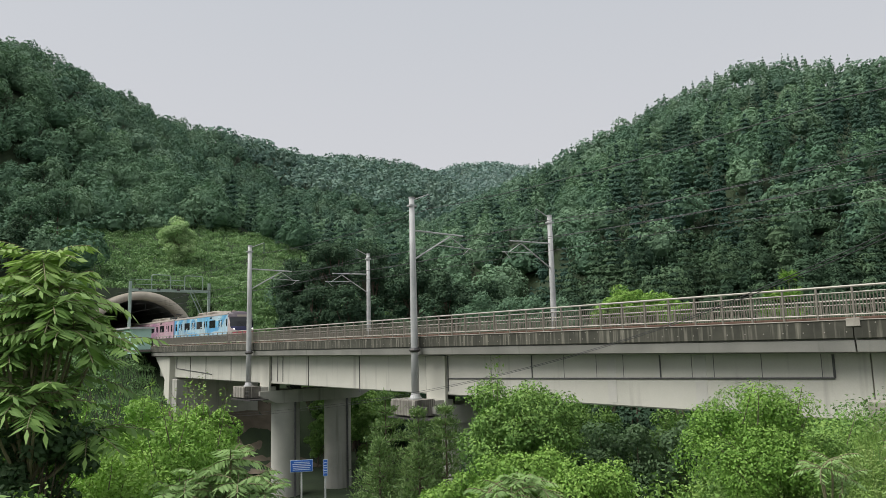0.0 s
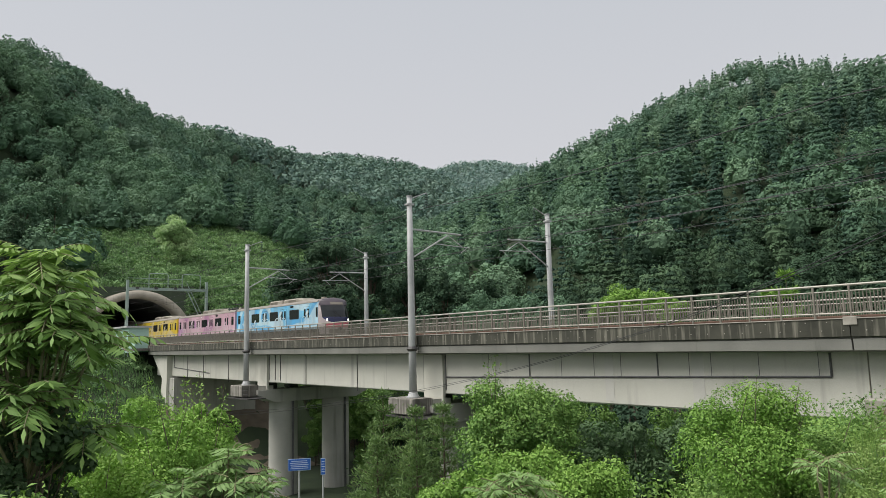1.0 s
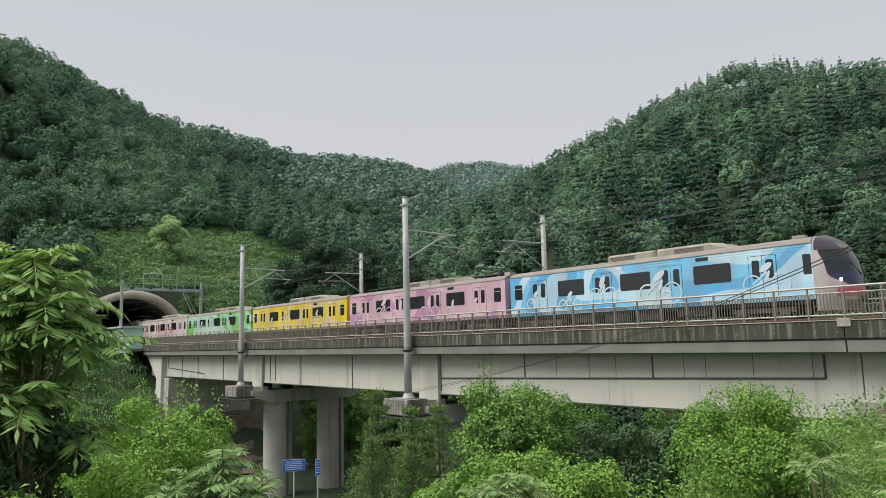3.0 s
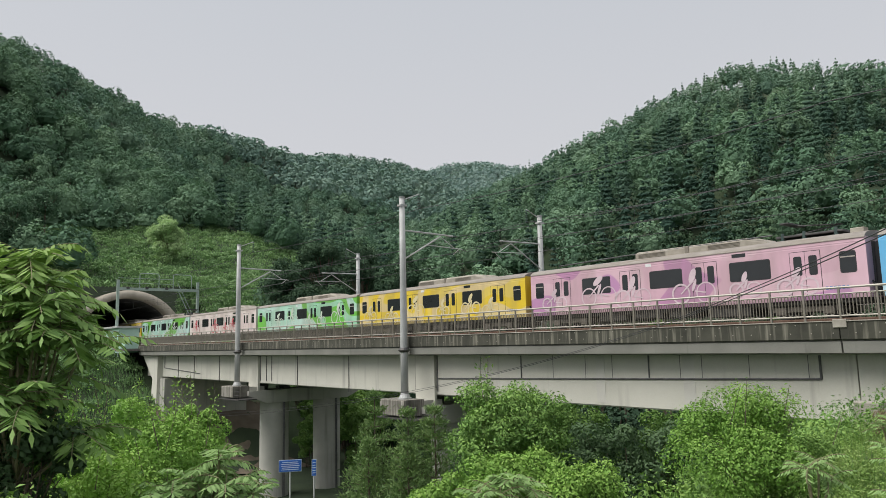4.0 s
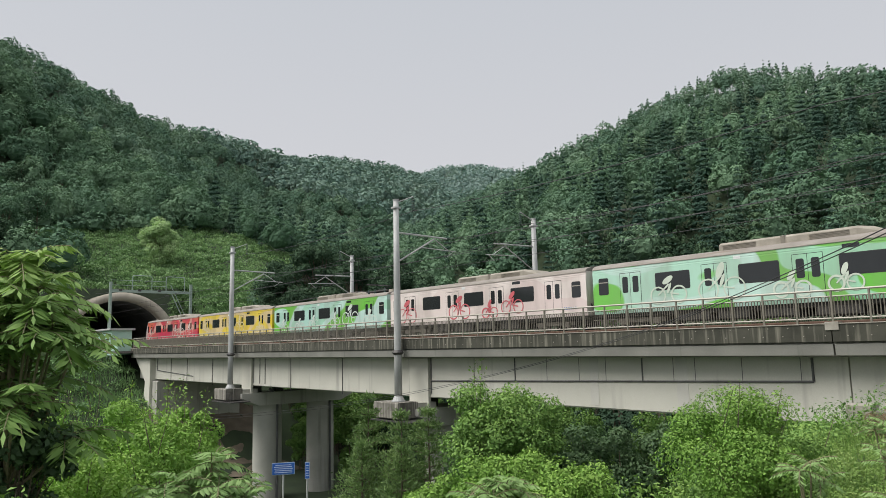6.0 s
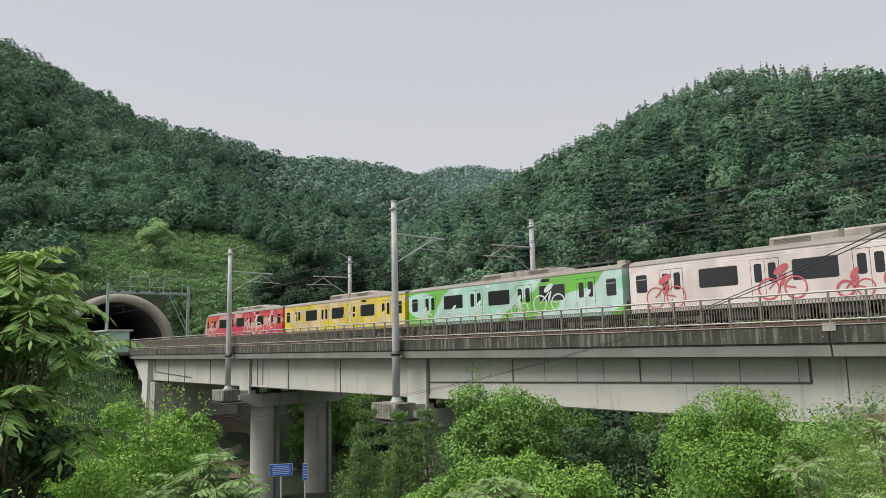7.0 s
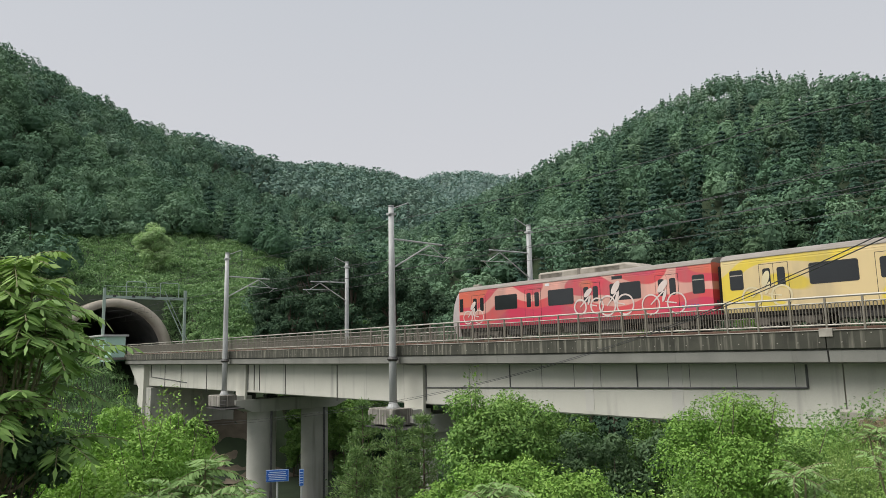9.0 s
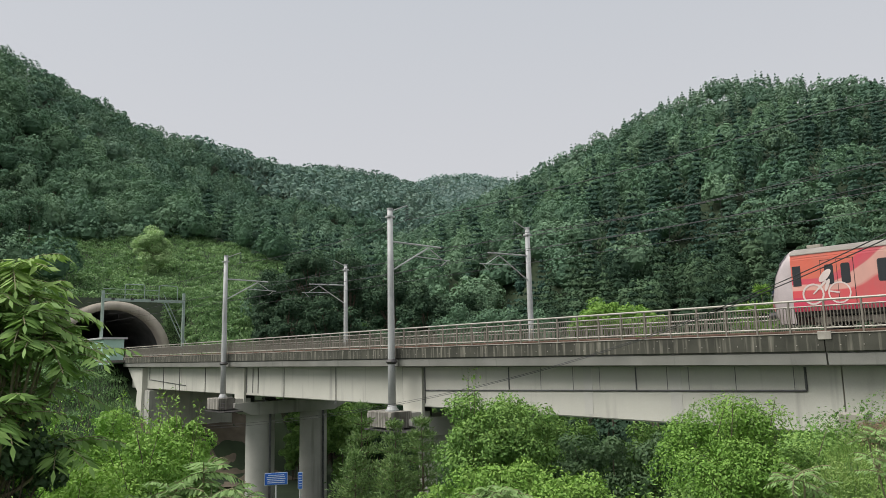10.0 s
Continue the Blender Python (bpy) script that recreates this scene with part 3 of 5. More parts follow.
def build_tunnel():
    t = thing("tunnel_portal", "arched concrete railway tunnel portal in a grassy slope", "tunnel", kind="structure")
    zc, ro, ri = 0.5, 8.7, 7.5

    def arc(r, n=40):
        return [(CENTRE_Y + r * math.cos(a), zc + r * math.sin(a)) for a in np.linspace(-0.06, math.pi + 0.06, n)]
    o, i = arc(ro), arc(ri)
    n = len(o)
    v = []
    for x, ring in ((PORTAL_X + 1.0, o), (PORTAL_X + 1.0, i), (PORTAL_X - 4, o), (PORTAL_X - 4, i)):
        v += [(x, y, z) for y, z in ring]
    f = []
    for k in range(n - 1):
        f += [(k, k + 1, n + k + 1, n + k), (2 * n + k, k * 1, k + 1, 2 * n + k + 1)[::-1], (n + k, n + k + 1, 3 * n + k + 1, 3 * n + k)]
    part("collar", Shape().add(v, f), PORTAL, t, "weathered buff concrete arch ring", True)
    b = arc(ri - 0.02)
    v = [(x, y, z) for x in (PORTAL_X - 1.0, PORTAL_X - 60, PORTAL_X - 165) for y, z in b]
    f = [(j * n + k, j * n + k + 1, (j + 1) * n + k + 1, (j + 1) * n + k) for j in range(2) for k in range(n - 1)]
    f.append(tuple(range(2 * n, 3 * n)))
    part("lining", Shape().add(v, f), LINING, t, "dark tunnel lining", True)
    part("invert", Shape().box(PORTAL_X - 165, -90, CENTRE_Y - 7.6, CENTRE_Y + 7.6, -0.1, 0.18), BALLAST, t)
    for y in (CENTRE_Y - 6.2, CENTRE_Y + 5.4):
        part("walkway", Shape().box(PORTAL_X - 160, PORTAL_X + 2, y, y + 0.8, 0.18, 1.3, 0.03), PIER, t)


build_tunnel()


# ---- catenary ----
def build_mast(x, y, side, name="catenary_mast"):
    """A round mast outside the parapet with its bracket; side: +1 reaches to +y."""
    m = thing(name, "grey steel catenary mast with brackets beside the viaduct", "catenary mast", "catenary masts")
    s = Shape().tube([(x, y, -3.3), (x, y, -0.2), (x, y, 4.5), (x, y, 9.1)], (0.24, 0.23, 0.20, 0.17), 14)
    part("pole", s, STEEL, m, smooth=True)
    part("base_flange", Shape().tube([(x, y, -3.3), (x, y, -3.22)], 0.42, 14), STEEL, m)
    part("gusset_ring", Shape().tube([(x, y, -3.22), (x, y, -2.95)], (0.36, 0.25), 14, False), STEEL, m)
    part("collar", Shape().tube([(x, y, -0.5), (x, y, -0.38), (x, y, -0.36), (x, y, -0.22)], (0.26, 0.36, 0.36, 0.26), 14), DARK_STEEL, m)
    part("cap", Shape().tube([(x, y, 9.1), (x, y, 9.16)], 0.2, 14), STEEL, m)
    part("clamp", Shape().box(x - 0.2, x + 0.2, y - 0.24, y + 0.24, 8.55, 8.66, 0.01), STEEL, m)
    d = side
    z = 7.0
    part("top_tube", Shape().tube([(x, y + d * 0.15, z + 0.05), (x, y + d * 4.1, z - 0.02)], 0.055, 8), STEEL, m)
    part("stay_tube", Shape().tube([(x, y + d * 0.15, z - 1.75), (x, y + d * 3.0, z - 0.15)], 0.05, 8), STEEL, m)
    part("registration_tube", Shape().tube([(x, y + d * 1.9, z - 0.75), (x, y + d * 4.9, z - 0.85)], 0.03, 8), STEEL, m)
    part("steady_arm", Shape().tube([(x, y + d * 4.7, z - 0.8), (x, y + d * 4.1, z - 1.25)], 0.02, 6), STEEL, m)
    part("brace", Shape().tube([(x, y + d * 3.0, z - 0.1), (x, y + d * 4.2, z - 0.8)], 0.03, 6), STEEL, m)
    part("feeder_arm", Shape().tube([(x, y, 8.95), (x, y + d * 1.35, 9.5)], 0.035, 6), STEEL, m)
    s = Shape()
    for k in range(6):
        s.tube([(x, y + d * 1.35, 9.45 - 0.16 * k), (x, y + d * 1.35, 9.38 - 0.16 * k)], (0.05, 0.12), 10)
    part("insulator_string", s, INSULATOR, m)
    return m


MASTS = (-60.5, -35.65, -10.6, 14.3)
for mx in MASTS[:2]:
    build_mast(mx, 25.9, 1)
    build_mast(mx, 38.4, -1)


def build_bracket(x):
    """The stained block on the pier head that carries a mast."""
    b = thing("mast_pedestal", "rain-stained concrete pedestal with a small steel platform", "pedestal", "mast pedestals", kind="structure")
    part("block", Shape().box(x - 1.5, x + 1.0, 25.1, 26.6, -4.25, -3.3, 0.05), STAINED, b)
    part("pier_bracket", Shape().prism([(26.6, -4.3), (28.0, -4.8), (28.0, -3.4), (26.6, -3.4)], x - 1.0, x + 1.0), PIER, b)
    part("platform", Shape().box(x - 1.7, x + 2.4, 25.0, 26.7, -4.42, -4.34), DARK_STEEL, b)
    s = Shape()
    for xx in (x + 1.2, x + 1.7, x + 2.2):
        s.tube([(xx, 25.1, -4.34), (xx, 25.1, -3.65)], 0.02, 6)
    part("platform_posts", s, DARK_STEEL, b)
    for z in (-3.65, -4.0):
        part("platform_rail", Shape().tube([(x + 1.1, 25.1, z), (x + 2.3, 25.1, z)], 0.018, 6), DARK_STEEL, b)
    part("girder_stool", Shape().box(x - 0.75, x + 1.15, 27.3, 27.49, -3.74, -0.74, 0.02), CONCRETE, b)


for mx in MASTS[:2]:
    build_bracket(mx)


def sag_line(a, b, sag, n=14):
    a, b = Vector(a), Vector(b)
    return [a.lerp(b, i / n) - Vector((0, 0, sag * 4 * (i / n) * (1 - i / n))) for i in range(n + 1)]


def build_wires():
    for yc in TRACKS:
        w = thing("overhead_line", "thin overhead contact wires above the track", "overhead line", "overhead lines")
        xs = [-150, -110, -85.3, *MASTS, 40]
        pts = []
        drop = None
        for a, b in zip(xs, xs[1:]):
            seg = sag_line((a, yc, 6.95), (b, yc, 6.95), 0.35)
            pts += seg[:-1]
            for q in seg[2:-1:3]:
                m = Matrix.Translation((q.x, yc, 5.82)) @ Matrix.Diagonal((1, 1, q.z - 5.82, 1))
                if drop is None:
                    drop = part("dropper", Shape().tube([(0, 0, 0), (0, 0, 1)], 0.008, 4, False), WIRE, w)
                    drop.matrix_local = m
                else:
                    share(drop, "dropper", m, w)
        part("messenger_wire", Shape().tube(pts, 0.014, 5), WIRE, w)
        part("contact_wire", Shape().tube([(-270, yc, 5.82), (40, yc, 5.82)], 0.013, 5), WIRE, w)
    for yc in (27.25, 37.05):
        w = thing("feeder_line", "thin dark feeder cable between mast tops", "cable", "feeder cables")
        pts = []
        for a, b in zip([-112, -85.3, *MASTS], [-85.3, *MASTS, 40]):
            za = 8.55
            pts += sag_line((a, yc, za), (b, yc, za), 0.35)[:-1]
        part("cable", Shape().tube(pts, 0.018, 5), WIRE, w)


build_wires()


def build_gantry():
    g = thing("catenary_gantry", "green-grey steel gantry with loop frames before the tunnel", "gantry")
    x, ya, yb, z = -99.0, 25.9, 36.4, 8.05
    for y, zb in ((ya, -0.5), (yb, 0.0)):
        part("column", Shape().box(x - 0.16, x + 0.16, y - 0.16, y + 0.16, zb, 9.2, 0.02), GREEN_STEEL, g)
    part("beam", Shape().box(x - 0.14, x + 0.14, ya, yb, z - 0.2, z + 0.16, 0.02), GREEN_STEEL, g)
    for y in (28.6, 33.0):
        part("loop_frame", Shape().tube([(x, y, z), (x, y, z + 1.95), (x, y + 0.15, z + 2.1), (x, y + 2.35, z + 2.1), (x, y + 2.5, z + 1.95), (x, y + 2.5, z)], 0.06, 6), GREEN_STEEL, g)
    for zz in (z + 0.75, z + 1.4):
        part("guard_rail", Shape().tube([(x, ya, zz), (x, ya + 7.1, zz)], 0.03, 5), GREEN_STEEL, g)
    for y in (ya + 1.2, ya + 3.6, ya + 6.2):
        part("lamp_box", Shape().box(x - 0.2, x + 0.2, y - 0.2, y + 0.2, z - 0.02, z + 0.26, 0.03), DARK_STEEL, g)
    part("stair_stringer", Shape().tube([(x, 33.6, z + 0.1), (x + 1.0, 36.6, 1.2)], 0.07, 6), GREEN_STEEL, g)
    part("stair_handrail", Shape().tube([(x, 33.6, z + 1.0), (x + 1.0, 36.6, 2.2)], 0.05, 6), GREEN_STEEL, g)


build_gantry()


def build_green_hut():
    h = thing("equipment_hut", "small pale green steel equipment hut beside the tunnel", "hut")
    part("body", Shape().box(-104.5, -94.0, 24.9, 27.3, -0.3, 2.75, 0.03), GREEN_PAINT, h)
    part("roof", Shape().box(-104.8, -93.7, 24.6, 27.6, 2.752, 2.98, 0.03), STEEL, h)
    f = thing("green_fence", "pale green steel panel fence at the viaduct end", "fence")
    first = None
    for i in range(10):
        m = Matrix.Translation((-105 + i * 1.5, 24.6, -0.4))
        if first is None:
            first = part("panel", Shape().box(0.03, 1.47, -0.02, 0.02, 0.1, 1.9), GREEN_PAINT, f)
            first.matrix_local = m
            post = part("post", Shape().box(-0.04, 0.04, -0.05, 0.05, -0.4, 2.1, 0.01), GREEN_STEEL, f)
            post.matrix_local = m
        else:
            share(first, "panel", m, f)
            share(post, "post", m, f)


build_green_hut()


# ---- the train ----
CAR_Y = TRACKS[1]


def livery(name, stops, turn=0.0, slant=0.7, scale=0.17):
    """Sharp-edged sweeping fields of colour, with a little road dirt."""
    m, n, l, b = base_nodes(name)
    vec = n.new("ShaderNodeTexCoord").outputs["Object"]
    mp = n.new("ShaderNodeMapping")
    mp.inputs["Location"].default_value = (turn, 0, turn * 0.3)
    mp.inputs["Rotation"].default_value = (0, slant, 0)
    mp.inputs["Scale"].default_value = (scale, 0.0, scale * 1.7)
    l.new(vec, mp.inputs["Vector"])
    v = n.new("ShaderNodeTexNoise")
    v.inputs["Scale"].default_value, v.inputs["Detail"].default_value, v.inputs["Distortion"].default_value = 1.0, 0.6, 0.0
    l.new(mp.outputs["Vector"], v.inputs["Vector"])
    ramp = n.new("ShaderNodeValToRGB")
    ramp.color_ramp.interpolation = "LINEAR"
    while len(ramp.color_ramp.elements) < 2 * len(stops) - 1:
        ramp.color_ramp.elements.new(0.5)
    el = ramp.color_ramp.elements
    k = len(stops)
    lo, hi = 0.30, 0.70
    pos = []
    for i, c in enumerate(stops):
        a = lo + (hi - lo) * i / k
        if i == 0:
            pos.append((0.0, c))
        else:
            pos += [(a, stops[i - 1]), (a + 0.006, c)]
    for e, (q, c) in zip(el, pos):
        e.position, e.color = q, (*c, 1)
    l.new(v.outputs["Fac"], ramp.inputs["Fac"])
    dirt = noise_node(n, l, vec, 1.0, 6, (0.8, 0.8, 0.25))
    col = mix(n, l, levels(n, l, dirt, 0.45, 1.1), ramp.outputs["Color"], (0.22, 0.19, 0.16))
    l.new(col, b.inputs["Base Color"])
    b.inputs["Roughness"].default_value = 0.38
    b.inputs["Coat Weight"].default_value = 0.2
    return m


def paint(name, c, rough=0.4, metal=0.0):
    return surface(name, c, tuple(v * 0.82 for v in c), 1.2, rough, metal, 0.03, 18.0)


ROOF_GREY = surface("train_roof", (0.20, 0.18, 0.16), (0.29, 0.265, 0.24), 0.8, 0.7, streak=(0.2, 0.17, 0.14), streak_scale=(0.3, 3, 1), streak_lo=0.55)
CREAM = surface("roof_equipment", (0.22, 0.20, 0.165), (0.36, 0.33, 0.28), 1.5, 0.7, streak=(0.25, 0.2, 0.15), streak_scale=(1.5, 1.5, 0.6), streak_lo=0.55)
GRILLE = paint("vent_grille", (0.2, 0.18, 0.15), 0.7)
RUBBER = paint("black_rubber", (0.025, 0.025, 0.027), 0.75)
GLASS = paint("tinted_train_glass", (0.02, 0.024, 0.026), 0.06)
GUTTER = paint("train_gutter", (0.36, 0.33, 0.29), 0.5)
UNDER = surface("underframe", (0.020, 0.019, 0.018), (0.042, 0.039, 0.035), 2.0, 0.85)
BOGIE = surface("bogie_steel", (0.07, 0.062, 0.052), (0.13, 0.115, 0.095), 2.0, 0.8)
DECAL = paint("white_film", (0.70, 0.72, 0.72), 0.4)
MARK_BLUE = paint("blue_film", (0.03, 0.14, 0.42), 0.4)
NOSE_GREY = paint("silver_nose", (0.50, 0.44, 0.44), 0.35, 0.1)
HOOD = paint("charcoal_hood", (0.075, 0.06, 0.075), 0.35)
NAVY = paint("navy_band", (0.03, 0.035, 0.10), 0.25)
APRON_RED = paint("coral_apron", (0.52, 0.13, 0.16), 0.4)
LAMP = bpy.data.materials.new("lit_headlamp")
LAMP.use_nodes = True
LAMP.node_tree.nodes["Principled BSDF"].inputs["Emission Color"].default_value = (1, 0.96, 0.9, 1)
LAMP.node_tree.nodes["Principled BSDF"].inputs["Emission Strength"].default_value = 6.0

LIVERIES = [
    ("blue and white", livery("blue_livery", [(0.46, 0.68, 0.78), (0.40, 0.62, 0.76), (0.10, 0.39, 0.68), (0.18, 0.52, 0.77), (0.48, 0.68, 0.78), (0.12, 0.42, 0.70)], 3.1)),
    ("pink and lilac", livery("pink_livery", [(0.45, 0.22, 0.38), (0.58, 0.37, 0.45), (0.62, 0.42, 0.49), (0.46, 0.24, 0.42)], 7.7)),
    ("yellow", livery("yellow_livery", [(0.70, 0.52, 0.035), (0.68, 0.54, 0.24), (0.70, 0.51, 0.03), (0.70, 0.54, 0.10), (0.67, 0.53, 0.26), (0.70, 0.52, 0.04)], 1.3)),
    ("green and mint", livery("green_livery", [(0.14, 0.48, 0.06), (0.32, 0.62, 0.42), (0.15, 0.48, 0.07), (0.48, 0.68, 0.60), (0.40, 0.65, 0.52), (0.16, 0.50, 0.08)], 4.4)),
    ("pale rose white", livery("rose_livery", [(0.68, 0.60, 0.57), (0.72, 0.65, 0.62), (0.66, 0.56, 0.54)], 2.2)),
    ("mint and green", livery("mint_livery", [(0.40, 0.64, 0.56), (0.34, 0.60, 0.46), (0.48, 0.68, 0.62), (0.15, 0.48, 0.06), (0.44, 0.66, 0.58), (0.36, 0.6, 0.5)], 9.1)),
    ("golden yellow", livery("golden_livery", [(0.70, 0.53, 0.04), (0.66, 0.52, 0.27), (0.70, 0.54, 0.06), (0.66, 0.53, 0.25), (0.70, 0.52, 0.035)], 5.8)),
    ("red and orange", livery("red_livery", [(0.58, 0.05, 0.10), (0.54, 0.04, 0.09), (0.60, 0.07, 0.08), (0.68, 0.35, 0.29), (0.58, 0.06, 0.09), (0.62, 0.13, 0.08)], 6.3)),
]
FILMS = [paint("film_on_" + tone.replace(" ", "_"), colour, 0.4) for (tone, _), colour in zip(LIVERIES, (
    (0.56, 0.68, 0.72), (0.62, 0.50, 0.55), (0.68, 0.60, 0.36), (0.58, 0.66, 0.56), (0.55, 0.12, 0.14), (0.60, 0.68, 0.62), (0.68, 0.60, 0.38), (0.68, 0.58, 0.54)))]
SIDE = [(-1.50, 0.92), (-1.56, 1.10), (-1.56, 3.22), (-1.53, 3.50)]


def outline(x0, x1):
    """Body side, without roof."""
    ring = [(y, z) for y, z in SIDE] + [(-y, z) for y, z in SIDE[::-1]]
    s = Shape()
    n = len(ring)
    s.add([(x0, y, z) for y, z in ring] + [(x1, y, z) for y, z in ring],
          [(i, n + i, n + (i + 1) % n, (i + 1) % n) for i in range(n)] + [tuple(range(n)), tuple(range(n, 2 * n))[::-1]])
    return s


def roof_shape(x0, x1):
    pr = [(-1.56, 3.502), (1.56, 3.502), (1.50, 3.58), (1.32, 3.68), (0.9, 3.78), (0.4, 3.84), (-0.4, 3.84), (-0.9, 3.78), (-1.32, 3.68), (-1.50, 3.58)]
    return Shape().prism(pr, x0, x1)


def ring_shape(x, z, r, w, y, n=26):
    v, f = [], []
    for i in range(n):
        a = 2 * math.pi * i / n
        for rr in (r, r - w):
            v.append((x + rr * math.cos(a), y, z + rr * math.sin(a)))
    for i in range(n):
        j = (i + 1) % n
        f.append((2 * i, 2 * i + 1, 2 * j + 1, 2 * j))
    return Shape().add(v, f)


def oval(s, x, z, a, b, lean, y, n=14):
    """A flat leaning ellipse in the side's plane."""
    c, d = math.cos(lean), math.sin(lean)
    p = [(a * math.cos(2 * math.pi * i / n), b * math.sin(2 * math.pi * i / n)) for i in range(n)]
    return s.add([(x + u * c - v * d, y, z + u * d + v * c) for u, v in p], [tuple(range(n))])


def rounded_plate(xa, xb, ya, yb, za, zb, r):
    """An upright plate with rounded corners, ya to yb thick."""
    ring = []
    for cx, cz, a0 in ((xb - r, zb - r, 0), (xa + r, zb - r, 1), (xa + r, za + r, 2), (xb - r, za + r, 3)):
        for k in range(4):
            a = math.pi / 2 * (a0 + k / 3)
            ring.append((cx + r * math.cos(a), cz + r * math.sin(a)))
    n = len(ring)
    return Shape().add([(x, ya, z) for x, z in ring] + [(x, yb, z) for x, z in ring],
                       [(i, n + i, n + (i + 1) % n, (i + 1) % n) for i in range(n)] + [tuple(range(n)), tuple(range(n, 2 * n))[::-1]])


def stroke(s, pts, w0, w1, y):
    """A tapering painted bar in the side's plane."""
    (xa, za), (xb, zb) = pts
    d = Vector((xb - xa, zb - za)).normalized()
    px, pz = -d.y, d.x
    return s.add([(xa + px * w0, y, za + pz * w0), (xa - px * w0, y, za - pz * w0), (xb - px * w1, y, zb - pz * w1), (xb + px * w1, y, zb + pz * w1)], [(0, 1, 2, 3)])


def nose_point(u, z, end, off=0.0):
    """Rounded cab front at sideways share u and height z."""
    xf = np.interp(z, [0.4, 0.9, 1.3, 1.9, 2.6, 3.2, 3.55, 3.84], [10.55, 10.75, 10.84, 10.82, 10.66, 10.38, 10.08, 9.66])
    wd = np.interp(z, [0.4, 0.95, 1.3, 2.9, 3.25, 3.5, 3.68, 3.78, 3.84], [1.40, 1.50, 1.55, 1.55, 1.53, 1.47, 1.28, 0.9, 0.4])
    xf -= 0.0 if end > 0 else 0.30
    x = xf - min(0.95 if end > 0 else 0.7, xf - (9.52 if end > 0 else 9.2)) * abs(u) ** 2.7 + off
    return (end * x, wd * u * (1 + off * 0.02), z)


def nose_patch(half, z0, z1, end, off, low=None, nu=26, nz=15):
    """A panel on the cab front, from -half to half; low: its half width at the bottom edge."""
    s = Shape()
    zs = np.linspace(z0, z1, nz)
    v = []
    for z in zs:
        h = half if low is None else low + (half - low) * math.sin(math.pi / 2 * (z - z0) / (z1 - z0))
        v += [nose_point(u, z, end, off) for u in np.linspace(-h, h, nu)]
    f = [(j * nu + i, j * nu + i + 1, (j + 1) * nu + i + 1, (j + 1) * nu + i) for j in range(nz - 1) for i in range(nu - 1)]
    return s.add(v, f)


def add_cab(car, end, lamps, start):
    s = Shape()
    us = [-1, *np.linspace(-1, 1, 27), 1]
    zs = [0.40, 0.6, 0.92, 1.1, 1.4, 1.8, 2.2, 2.6, 2.9, 3.2, 3.4, 3.55, 3.68, 3.78, 3.84]
    nu = len(us)
    v = []
    for z in zs:
        for i, u in enumerate(us):
            p = nose_point(u, z, end)
            v.append((end * start, p[1], z) if i in (0, nu - 1) else p)
    f = [(j * nu + i, j * nu + i + 1, (j + 1) * nu + i + 1, (j + 1) * nu + i) for j in range(len(zs) - 1) for i in range(nu - 1)]
    f.append(tuple(range((len(zs) - 1) * nu, len(zs) * nu)))
    s.add(v, f)
    cab = part("cab_front", s, NOSE_GREY, car, "rounded silver grey cab front", True)
    wide = 1.0 if end > 0 else 0.85
    part("windscreen", nose_patch(0.93 * wide, 2.0, 3.10, end, 0.03), GLASS, cab, "black tinted windscreen", True)
    part("hood", nose_patch(0.985 * wide, 3.10, 3.82, end, 0.026), HOOD, cab, "charcoal hood over the windscreen", True)
    part("lower_band", nose_patch(0.92 * wide, 1.46, 2.0, end, 0.026, 0.45), NAVY, cab, "navy band with headlamps", True)
    part("apron", nose_patch(0.80, 1.0, 1.46, end, 0.02), APRON_RED, cab, "coral red apron", True)
    part("destination_display", nose_patch(0.45, 3.16, 3.42, end, 0.045), GRILLE, cab)
    part("wiper", Shape().tube([nose_point(0.1, 1.97, end, 0.05), nose_point(-0.35, 2.5, end, 0.05)], 0.02, 5), RUBBER, cab)
    for u in (-0.72, 0.72):
        p = nose_point(u, 1.74, end, 0.0)
        part("headlamp", Shape().tube([p, (p[0] + end * 0.06, p[1], p[2])], 0.075, 12), LAMP if lamps else GLASS, cab, "lit headlamp" if lamps else "unlit tail lamp")
    part("skirt_grille", nose_patch(0.6, 0.45, 0.85, end, 0.02), GRILLE, cab)
    part("coupler", Shape().tube([(end * 10.2, 0, 0.88), (end * 11.0, 0, 0.88)], 0.14, 8), DARK_STEEL, cab)
    part("whistle", Shape().box(end * 8.5 - 0.3, end * 8.5 + 0.3, -0.5, -0.2, 3.83, 3.98, 0.02), CREAM, car)
    for y in (-1.565, 1.565):
        ya, yb = sorted((y * 0.99, y * 1.004))
        part("cab_door_window", Shape().box(*sorted((end * (start - 0.42), end * (start - 0.06))), ya, yb, 2.05, 2.95, 0.002), GLASS, car)


WHEEL = None


